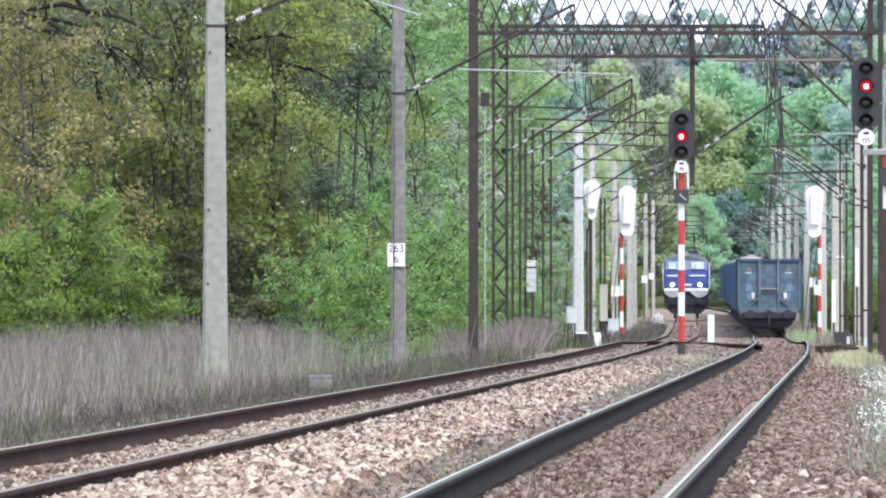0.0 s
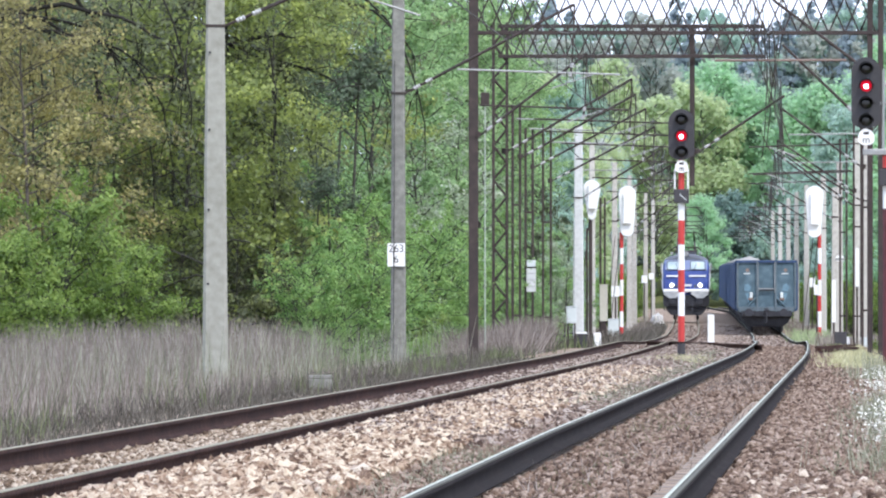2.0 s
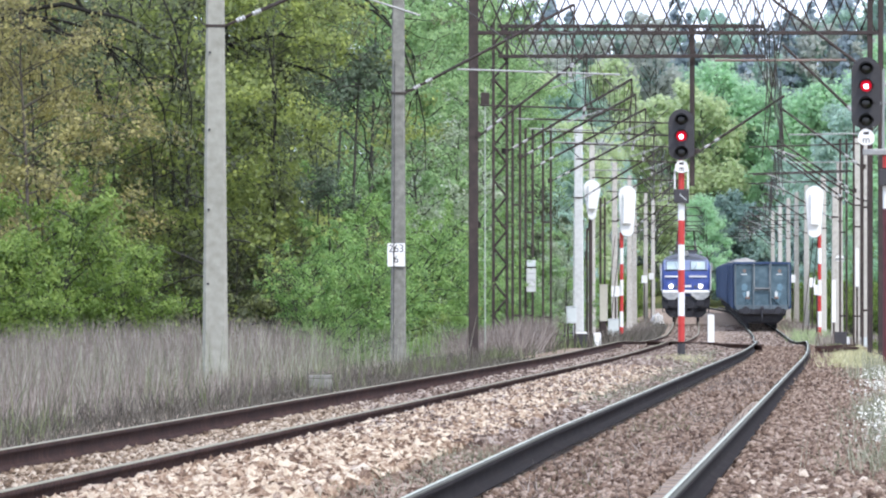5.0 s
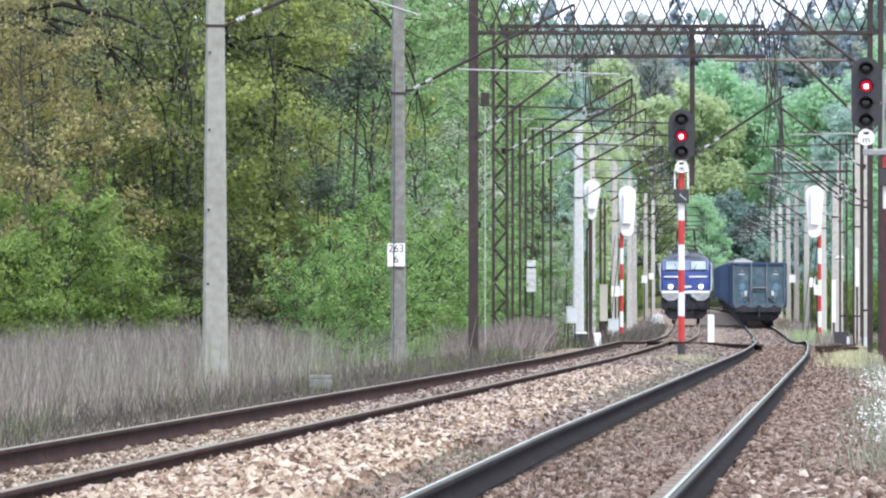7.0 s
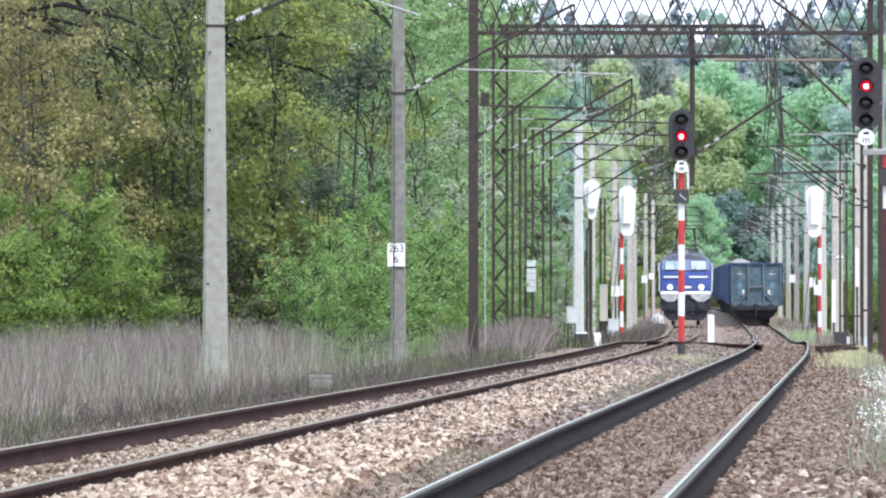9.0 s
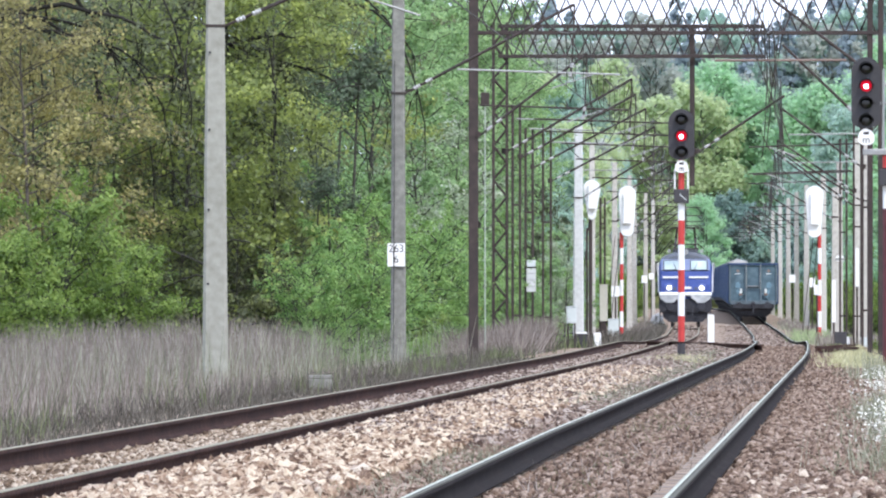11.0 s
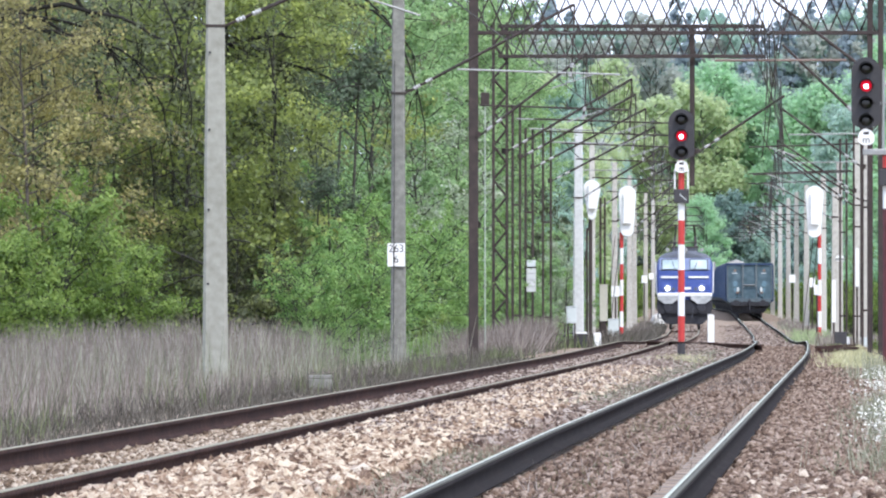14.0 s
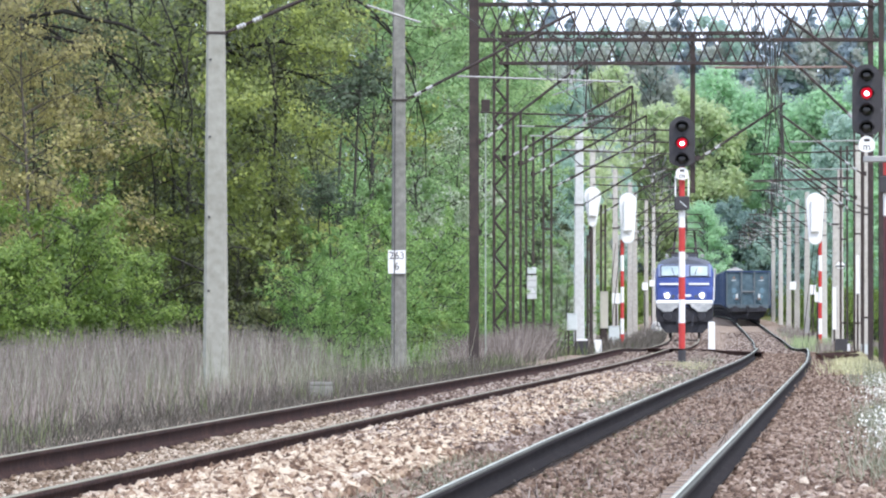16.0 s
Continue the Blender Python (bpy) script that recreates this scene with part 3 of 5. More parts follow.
for centre in (lx, rx):
    yy = np.arange(40, 900, 4.0)
    for name, height in (("contact_wire", lambda y: rz(y) + 5.62), ("messenger_wire", messenger_z)):
        wv, wf = tube([(centre(y), y, height(y)) for y in yy], 0.012, 0.012, 5)
        w = tagged(new(name, fast_mesh(name, wv, wf, M_WIRE)), "thin dark overhead line wire above the track", "overhead wire", "overhead line wires")
    for y in np.arange(46, 600, 7.5):
        part("dropper", rod(bmesh.new(), (centre(y), y, rz(y) + 5.62), (centre(y), y, messenger_z(y)), 0.007, seg=4, caps=False), M_WIRE, w)


# ---- signals ----
def rounded_outline(w, z0, z1, n=10, taper=1.0):
    r = w / 2
    pts = []
    for k in range(n + 1):
        a = math.pi * k / n
        pts.append((r * math.cos(a), z1 - r + r * math.sin(a)))
    for k in range(n + 1):
        a = math.pi + math.pi * k / n
        pts.append((r * taper * math.cos(a), z0 + r * 0.6 + r * 0.6 * math.sin(a)))
    return pts


def signal_front(x, y, z_head, lamps, lit, head_w, pitch=0.37):
    """A colour-light signal that faces the camera."""
    s = empty("signal", pose(x, y, rz(y)), "black colour-light signal showing red on a red and white banded mast", "railway signal", "colour-light signals")
    top = z_head + pitch * lamps + 0.05
    head = part("signal_head", prism(bmesh.new(), rounded_outline(head_w, z_head, top), -0.04, 0.1), M_BLACK, s)
    for k in range(lamps):
        z = z_head + (lamps - k - 0.45) * pitch - 0.03
        on = k == lit
        bm = lathe(bmesh.new(), (0, -0.02, z), (0, -0.075, z), [(0, 0.125), (0.6, 0.118), (0.9, 0.08), (1, 0.03)], 20)
        part("lens", bm, M_LAMP_RED if on else M_LENS, head, "glowing red lens" if on else "dark glass lens")
        if on:
            part("lamp_core", rod(bmesh.new(), (0, -0.09, z - 0.012), (0, -0.07, z - 0.012), 0.05, seg=16), M_LAMP_CORE, head, "bright red lamp")
        bm = bmesh.new()
        n = 14
        rings = []
        # the hood hangs lower at its mouth than at its root
        for r, yy, sink in ((0.152, -0.04, 0.0), (0.15, -0.3, 0.075), (0.142, -0.3, 0.077), (0.144, -0.04, 0.0)):
            rings.append([bm.verts.new((r * math.cos(math.pi * (-0.08 + 1.16 * i / n)), yy, z + r * math.sin(math.pi * (-0.08 + 1.16 * i / n)) * (1 - 3.2 * sink))) for i in range(n + 1)])
        for p, q in zip(rings, rings[1:] + rings[:1]):
            for i in range(n):
                bm.faces.new((p[i], p[i + 1], q[i + 1], q[i]))
        part("visor", bm, M_VISOR, head)
    return s, head


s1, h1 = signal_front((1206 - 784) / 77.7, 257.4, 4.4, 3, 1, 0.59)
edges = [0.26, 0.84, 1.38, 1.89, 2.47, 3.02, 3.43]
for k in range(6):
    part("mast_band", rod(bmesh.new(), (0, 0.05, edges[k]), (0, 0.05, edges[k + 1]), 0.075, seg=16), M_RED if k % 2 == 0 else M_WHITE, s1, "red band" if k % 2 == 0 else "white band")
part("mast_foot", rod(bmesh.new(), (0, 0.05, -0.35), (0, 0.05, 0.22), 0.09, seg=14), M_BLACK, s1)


def lettering(name, text, size, m, material, parent, label=""):
    cu = bpy.data.curves.new(name, "FONT")
    cu.body, cu.size, cu.align_x, cu.align_y, cu.extrude = text, size, "CENTER", "CENTER", 0.002
    cu.materials.append(material)
    ob = new(name, cu)
    ob.parent = parent
    ob.matrix_local = m
    if label:
        ob["label"] = label
    return ob


def name_plate(parent, z, w, h, dx=0.0):
    """White shield under a signal head with a small letter."""
    p = part("plate", prism(bmesh.new(), [(dx + a, b) for a, b in rounded_outline(w, z, z + h)], -0.12, -0.1), M_WHITE, parent, "white enamel plate")
    lettering("letter", "m", h * 0.62, pose(dx, -0.125, z + h * 0.33, 90), M_BLACK, p)
    part("unreadable_letter", box(bmesh.new(), (dx, -0.123, z + h * 0.74), (w * 0.34, 0.004, h * 0.16)), M_BLACK, p)


name_plate(s1, 4.1, 0.29, 0.29)
part("mast_band", rod(bmesh.new(), (0, 0.05, 3.4), (0, 0.05, 4.5), 0.07, seg=14), M_RED, s1, "red band")
for dx in (-0.15, 0.15):
    part("bracket_bar", box(bmesh.new(), (dx, -0.02, 3.92), (0.035, 0.03, 0.56)), M_WHITE, s1, "white bracket bar")
bx = part("indicator_box", box(bmesh.new(), (0, -0.05, 3.57), (0.34, 0.16, 0.32), 0.02), M_BLACK, s1, "black route indicator box")
part("diagonal_stroke", box(bmesh.new(), (0.03, -0.135, 3.55), (0.2, 0.004, 0.022), rot=Matrix.Rotation(radians(42), 4, "Y")), M_CABINET, bx)

s2, h2 = signal_front(8.81, 235.3, 4.77, 4, 1, 0.6, pitch=0.36)
s2["label"] = "tall black four-lamp colour-light signal showing red on an offset red mast"
name_plate(s2, 4.42, 0.34, 0.34)
part("bracket_arm", box(bmesh.new(), (0.24, 0.0, 4.28), (0.62, 0.1, 0.13), 0.02), M_GALV, s2, "pale galvanised bracket arm")
part("bracket_arm", box(bmesh.new(), (0.3, 0.06, 5.3), (0.4, 0.05, 0.06), 0.01), M_GALV, s2)
part("ladder_rail", rod(bmesh.new(), (0.36, 0.02, 4.3), (0.36, 0.02, 6.0), 0.03), M_GALV, s2, "pale galvanised ladder rail")
part("indicator_box", box(bmesh.new(), (0.42, -0.05, 3.75), (0.3, 0.2, 0.35), 0.02), M_BLACK, s2)
part("mast", rod(bmesh.new(), (0.44, 0.05, -0.4), (0.44, 0.05, 4.3), 0.085, seg=16), M_MAROON, s2, "dark maroon mast")
part("mast_band", rod(bmesh.new(), (0.44, 0.05, 3.95), (0.44, 0.05, 4.2), 0.09, seg=16), M_RED, s2, "red band")
part("mast_band", rod(bmesh.new(), (0.44, 0.05, 3.1), (0.44, 0.05, 3.6), 0.09, seg=16), M_WHITE, s2, "white band")


def signal_back(x, y, w, z0, z1, taper, dx, banded=True):
    """A signal turned away: only the pale back of its shield shows."""
    s = empty("signal", pose(x, y, rz(y)), "signal turned away with a white shield back on a slim mast", "railway signal", "signals seen from behind")
    b = part("shield_back", prism(bmesh.new(), rounded_outline(w, z0, z1, taper=taper), -0.12, 0.0), M_WHITE, s, "white painted shield back")
    part("shield_rim", prism(bmesh.new(), rounded_outline(w + 0.05, z0 - 0.025, z1 + 0.025, taper=taper), -0.09, -0.04), M_CABINET, b)
    part("rear_box", box(bmesh.new(), (0.0, -0.2, (z0 + z1) / 2 + 0.1), (w * 0.5, 0.16, (z1 - z0) * 0.62), 0.03), M_WHITE, b)
    zz, k = -0.1, 0
    while zz < z1 - 0.6:
        part("mast_band", rod(bmesh.new(), (dx, 0.08, zz), (dx, 0.08, zz + 0.62), 0.075, seg=10), (M_WHITE if k % 2 else M_RED) if banded else M_STEEL, s)
        zz += 0.62
        k += 1
    part("foot_block", box(bmesh.new(), (dx, 0.08, -0.2), (0.5, 0.5, 0.4), 0.03), M_CONCRETE, s, "concrete foot block")
    part("ladder", rod(rod(bmesh.new(), (dx - 0.5, 0.1, 0), (dx - 0.05, 0.1, z0), 0.015), (dx - 0.7, 0.1, 0), (dx - 0.25, 0.1, z0), 0.015), M_STEEL, s)


signal_back(5.6, 425, 0.62, 4.58, 6.04, 0.5, -0.05, False)
signal_back(7.24, 444, 0.66, 4.1, 6.06, 0.72, -0.22)
signal_back(14.6, 444, 0.68, 4.05, 6.06, 0.72, 0.2)


# ---- small fixtures by the line ----
def cabinet(x, y, z, w, h, label, legs=True):
    c = empty("trackside_cabinet", pose(x, y, rz(y) + z), label, "cabinet", "trackside cabinets")
    b = part("body", box(bmesh.new(), (0, 0, h / 2), (w, w * 0.8, h), 0.015), M_CABINET, c)
    part("lid", box(bmesh.new(), (0, 0, h + 0.015), (w + 0.05, w * 0.8 + 0.05, 0.03), 0.008), M_CABINET, b)
    part("door", box(bmesh.new(), (0, -w * 0.4 - 0.006, h / 2), (w * 0.82, 0.012, h * 0.84), 0.004), M_CABINET, b)
    if legs:
        g = float(ground_z(x, y)) - rz(y) - z
        for sx in (-1, 1):
            part("leg", box(bmesh.new(), (sx * w * 0.35, 0, g / 2 - 0.05), (0.05, 0.05, -g + 0.1)), M_STEEL, c)


cabinet(3.92, 345, 0.54, 0.3, 0.5, "pale grey-green trackside cabinet on steel legs")
cabinet(6.7, 444, 0.1, 0.42, 0.72, "pale blue-grey trackside cabinet in the grass")
cabinet(13.65, 364, -0.25, 0.38, 0.34, "low pale concrete-coloured cabinet beside the track", True)
twin = empty("equipment_box", pose(2.69, 344.7, rz(344.7)), "two white equipment boxes fixed to a lattice mast", "equipment box")
part("lower_box", box(bmesh.new(), (0, 0, 1.86), (0.29, 0.2, 0.72), 0.015), M_WHITEWASH, twin)
part("upper_box", box(bmesh.new(), (0, 0, 2.37), (0.27, 0.2, 0.2), 0.015), M_CABINET, twin)
part("clamp", box(bmesh.new(), (0, 0.02, 2.245), (0.34, 0.24, 0.04)), M_STEEL, twin)
for zz in (1.66, 1.86, 2.06):
    part("seam", box(bmesh.new(), (0, -0.1, zz), (0.25, 0.012, 0.018)), M_GALV, twin)


box_low = empty("equipment_box", pose(5.68, 399.6, rz(399.6)), "beige tall equipment box fixed to a lattice mast", "equipment box")
part("body", box(bmesh.new(), (0, 0, 1.36), (0.28, 0.2, 1.28), 0.015), M_BEIGE, box_low)
part("lid", box(bmesh.new(), (0, 0, 2.015), (0.32, 0.24, 0.03), 0.006), M_BEIGE, box_low)
part("stand", box(bmesh.new(), (0, 0.02, 0.17), (0.2, 0.14, 1.1)), M_STEEL, box_low)

heap = bmesh.new()
bmesh.ops.create_icosphere(heap, subdivisions=4, radius=1.0)
for v in heap.verts:
    n = 1 + 0.22 * noise.noise(v.co * 3.1) + 0.1 * noise.noise(v.co * 9.0)
    v.co = Vector((v.co.x * 0.44 * n, v.co.y * 3.5 * n, max(-0.25, v.co.z) * 0.98 * n))
heap_ob = tagged(part("stone_heap", heap, M_PALE_HEAP), "pale heap of crushed stone beside the far track", "stone heap")
heap_ob.location = (lx(645) - 1.62, 645, rz(645) - 0.3)


def marker_post(x, y, w, h, label, material, cap=None, zoff=0.0):
    z = min(float(ground_z(x, y)), rz(y) - 0.19) if abs(x - rx(y) + GAP / 2) > 4 else rz(y) - 0.2
    p = empty("marker_post", pose(x, y, z - 0.05), label, "marker post", "posts beside the track")
    part("post", box(bmesh.new(), (0, 0, h / 2), (w, w * 0.6, h), 0.02), material, p)
    part("top", box(bmesh.new(), (0, 0, h + 0.03), (w * 0.98, w * 0.58, 0.07), 0.02), cap or material, p)


marker_post(10.53, 444, 0.26, 1.2, "white painted concrete marker post between the tracks", M_WHITE)
marker_post(-1.86, 172, 0.36, 0.36, "pale concrete marker stone in dry grass", M_CONCRETE_DARK)
marker_post(4.36, 357, 0.38, 0.62, "squat black post with a white top", M_BLACK, M_WHITE)
marker_post(4.87, 357, 0.24, 0.45, "low white painted stone", M_WHITE)
marker_post(13.2, 375, 0.4, 0.62, "squat black box beside the track", M_BLACK)
marker_post(13.52, 378, 0.16, 0.5, "small pale concrete post beside a black box", M_WHITEWASH)
marker_post(14.95, 440, 0.36, 0.3, "low white painted stone", M_WHITE)


def track_sign(x, y, z, w, h, label, round_top=False):
    s = empty("track_sign", pose(x, y, rz(y)), label, "track sign", "small white signs beside the line")
    part("panel", prism(bmesh.new(), [(a, b) for a, b in rounded_outline(w, z, z + h)] if round_top else [(-w / 2, z), (w / 2, z), (w / 2, z + h), (-w / 2, z + h)], -0.06, -0.03), M_WHITE, s)
    g = float(ground_z(x, y)) - rz(y) - 0.1
    part("post", rod(bmesh.new(), (0, 0, g), (0, 0, z + h * 0.8), 0.035), M_STEEL, s)


for x, y, z, w, h in ((15.6, 444, 3.1, 0.4, 0.26), (15.1, 412, 2.0, 0.13, 1.4), (6.95, 455, 1.75, 0.34, 0.42), (14.9, 450, 1.8, 0.24, 0.4),
                      (12.3, 690, 2.4, 0.35, 0.45), (12.9, 700, 2.6, 0.3, 0.4), (21.55, 697, 2.4, 0.38, 0.5), (19.55, 598, 2.25, 0.3, 0.5), (14.7, 425, 0.7, 0.14, 1.6)):
    track_sign(x, y, z, w, h, "small plain white sign on a thin post beside the line", round_top=(w == 0.4))

# kilometre plate on the second concrete mast
plate = part("kilometre_plate", box(bmesh.new(), (-0.045, -0.2, 2.2), (0.385, 0.02, 0.51), 0.004), M_WHITE, m2, "white kilometre plate with black numerals")
lettering("numerals", "263", 0.235, pose(-0.045, -0.213, 2.335, 90), M_BLACK, plate)
lettering("numeral", "6", 0.235, pose(-0.045, -0.213, 2.1, 90), M_BLACK, plate)
part("cable", rod(bmesh.new(), (-0.105, -0.245, -0.3), (-0.08, -0.2, 6.5), 0.012), M_BLACK, m2, "black earthing cable")


# ---- trains ----
def wheelset(parent, y, r, name="wheelset"):
    w = part(name, rod(bmesh.new(), (-0.9, y, r), (0.9, y, r), 0.08, seg=10), M_UNDER, parent)
    for sx in (-0.75, 0.75):
        bm = lathe(bmesh.new(), (sx - 0.07, y, r), (sx + 0.07, y, r), [r * 0.9, r, r, r * 0.9], 24)
        part("wheel", bm, M_UNDER, w)


def buffers(parent, z, y0, y1):
    for sx in (-0.875, 0.875):
        b = part("buffer", lathe(bmesh.new(), (sx, y1, z), (sx, y0, z), [(0, 0.13), (0.5, 0.12), (0.55, 0.08), (0.9, 0.08), (0.92, 0.22), (1, 0.2)], 18), M_UNDER, parent)


def loft(outline, stages):
    """Pulls an outline of (x, z) through stages (y, width factor, rise added above the waist)."""
    bm = bmesh.new()
    rings = []
    for y, k, dz in stages:
        rings.append([bm.verts.new((x * k, y + max(0.0, z - 2.5) * 0.2 * (1 if y < 2 else 0), z + (dz if z > 3.3 else 0))) for x, z in outline])
    n = len(outline)
    for p, q in zip(rings, rings[1:]):
        for i in range(n):
            bm.faces.new((p[i], p[(i + 1) % n], q[(i + 1) % n], q[i]))
    bm.faces.new(rings[0][::-1])
    bm.faces.new(rings[-1])
    bmesh.ops.recalc_face_normals(bm, faces=bm.faces[:])
    return bm


def build_locomotive():
    L = empty("locomotive", pose(0, 0, 0), "blue and white electric locomotive with lit headlights and grey roof", "locomotive")
    bm = loft([(-1.46, 1.6), (1.46, 1.6), (1.5, 2.4), (1.49, 3.3), (1.44, 3.62), (1.3, 3.8), (-1.3, 3.8), (-1.44, 3.62), (-1.49, 3.3), (-1.5, 2.4)],
              [(0.5, 0.9, -0.06), (0.56, 0.95, -0.03), (0.72, 0.985, 0), (1.1, 1.0, 0), (14.8, 1.0, 0), (15.4, 0.9, -0.05)])
    body = part("body", bm, M_LOCO_BLUE, L)
    tilt = Matrix.Rotation(radians(-11), 4, "X")
    part("window_band", box(bmesh.new(), (0, 0.7, 3.46), (2.72, 0.1, 0.66), 0.06, tilt), M_LOCO_PALE, body, "pale blue band round the windscreens")
    for sx in (-1, 1):
        part("front_stripe", box(bmesh.new(), (sx * 0.74, 0.5, 2.79), (1.06, 0.04, 0.1), 0.01), M_WHITE, body, "white stripe")
        part("side_stripe", box(bmesh.new(), (sx * 1.5, 8, 2.79), (0.02, 14.6, 0.14)), M_WHITE, body)
        fr = part("window_frame", box(bmesh.new(), (sx * 0.74, 0.655, 3.46), (0.98, 0.06, 0.6), 0.05, tilt), M_LOCO_GREY, body, "dark rubber window frame")
        part("windscreen", box(bmesh.new(), (sx * 0.74, 0.615, 3.46), (0.88, 0.03, 0.5), 0.03, tilt), M_GLASS, fr, "windscreen with a pale painted reflection")
        part("wiper", rod(bmesh.new(), (sx * 0.5, 0.55, 3.2), (sx * 0.66, 0.6, 3.6), 0.016), M_BLACK, fr)
        h = part("headlight", lathe(bmesh.new(), (sx * 0.9, 0.6, 2.2), (sx * 0.9, 0.43, 2.2), [0.21, 0.22, 0.22, 0.19], 20), M_LOCO_PALE, body, "round headlight housing")
        part("lamp_glass", lathe(bmesh.new(), (sx * 0.9, 0.44, 2.2), (sx * 0.9, 0.405, 2.2), [0.125, 0.105, 0.05], 18), M_HEADLIGHT, h, "glowing white headlight")
        part("marker_light", rod(bmesh.new(), (sx * 0.58, 0.54, 2.16), (sx * 0.58, 0.46, 2.16), 0.085, seg=14), M_LOCO_GREY, body)
        part("handrail", rod(bmesh.new(), (sx * 1.5, 0.78, 1.95), (sx * 1.53, 0.9, 3.6), 0.035), M_WHITE, body, "white handrail")
        part("mirror", box(bmesh.new(), (sx * 1.58, 0.85, 3.35), (0.09, 0.05, 0.4), 0.01), M_GALV, body)
        # white apron that reaches down round the buffers
        part("apron", prism(bmesh.new(), [(sx * 0.3, 1.8), (sx * 1.4, 1.8), (sx * 1.42, 1.62), (sx * 1.24, 1.5), (sx * 1.1, 1.38), (sx * 0.66, 1.38), (sx * 0.52, 1.52), (sx * 0.34, 1.6)], 0.34, 0.5), M_APRON, L, "grimy pale apron round the buffer")
        part("step", box(bmesh.new(), (sx * 1.28, 0.7, 0.62), (0.3, 0.3, 0.05), 0.01), M_UNDER, L)
        part("step_hanger", rod(bmesh.new(), (sx * 1.4, 0.7, 1.3), (sx * 1.4, 0.7, 0.62), 0.03), M_UNDER, L)
    part("number_bar", box(bmesh.new(), (0, 0.48, 2.2), (0.66, 0.02, 0.13)), M_WHITE, body)
    part("front_skirt", box(bmesh.new(), (0, 0.46, 1.86), (2.92, 0.26, 0.2), 0.06), M_WHITE, L, "white bumper band")
    part("buffer_beam", prism(bmesh.new(), [(-1.46, 1.75), (1.46, 1.75), (1.48, 1.1), (1.36, 0.85), (-1.36, 0.85), (-1.48, 1.1)], 0.5, 0.75), M_UNDER, L, "dark buffer beam")
    buffers(L, 1.16, -0.05, 0.5)
    bm = rod(bmesh.new(), (0, 0.45, 1.1), (0, 0.05, 1.02), 0.07)
    rod(bm, (0, 0.05, 1.02), (0, 0.05, 0.6), 0.05)
    part("coupling", bm, M_UNDER, L)
    for x in (-0.45, 0.45):
        part("brake_hose", rod(bmesh.new(), (x, 0.3, 1.2), (x * 0.8, 0.15, 0.62), 0.035), M_UNDER, L)
    part("snow_plough", prism(bmesh.new(), [(-1.34, 0.95), (1.34, 0.95), (1.2, 0.55), (0.95, 0.3), (-0.95, 0.3), (-1.2, 0.55)], 0.62, 0.9), M_UNDER, L)
    roof = part("roof", loft([(-1.42, 3.7), (1.42, 3.7), (1.35, 3.86), (1.15, 4.0), (0.85, 4.11), (0.45, 4.18), (0, 4.2), (-0.45, 4.18), (-0.85, 4.11), (-1.15, 4.0), (-1.35, 3.86)],
                             [(0.62, 0.88, -0.16), (0.8, 0.96, -0.06), (1.25, 1.0, 0), (14.8, 1.0, 0), (15.2, 0.9, -0.1)]), M_LOCO_GREY, L, "grey arched roof")
    part("top_headlight", lathe(bmesh.new(), (0, 1.2, 4.2), (0, 0.8, 4.2), [0.15, 0.17, 0.15], 16), M_GALV, roof)
    for sx in (-0.9, 0.9):
        part("horn", lathe(bmesh.new(), (sx, 1.7, 4.22), (sx, 1.2, 4.24), [0.03, 0.03, 0.1], 10), M_GALV, roof)
    part("roof_box", box(bmesh.new(), (0, 5, 4.28), (1.4, 2.2, 0.25), 0.04), M_LOCO_GREY, roof)
    # front collector folded, rear one raised to the wire
    for name, y, top in (("pantograph", 2.6, 4.62), ("pantograph", 12.5, 5.6)):
        p = part(name, box(bmesh.new(), (0, y, 4.38), (1.5, 1.4, 0.08), 0.02), M_STEEL, L)
        for sx in (-0.6, 0.6):
            part("insulator", insulator(bmesh.new(), (sx, y - 0.5, 4.14), (sx, y - 0.5, 4.38)), [M_INSUL, M_STEEL], p)
            bm = rod(bmesh.new(), (sx, y - 0.6, 4.41), (sx * 0.9, y + 0.9, (4.41 + top) / 2), 0.06)
            rod(bm, (sx * 0.9, y + 0.9, (4.41 + top) / 2), (sx * 0.8, y, top), 0.055)
            part("arm", bm, M_STEEL, p)
        bm = bmesh.new()
        pts = [(-1.0, top - 0.22), (-0.72, top), (0.72, top), (1.0, top - 0.22)]
        for a, b in zip(pts, pts[1:]):
            rod(bm, (a[0], y, a[1]), (b[0], y, b[1]), 0.035)
        part("collector_head", bm, M_STEEL, p)
    part("underframe", box(bmesh.new(), (0, 8, 1.25), (2.7, 13.8, 0.7), 0.03), M_UNDER, L)
    for y in (3.2, 12.4):
        b = part("bogie", box(bmesh.new(), (0, y, 0.68), (2.3, 4.0, 0.4), 0.05), M_UNDER, L)
        for dy in (-1.5, 1.5):
            wheelset(b, y + dy, 0.62)
    return L


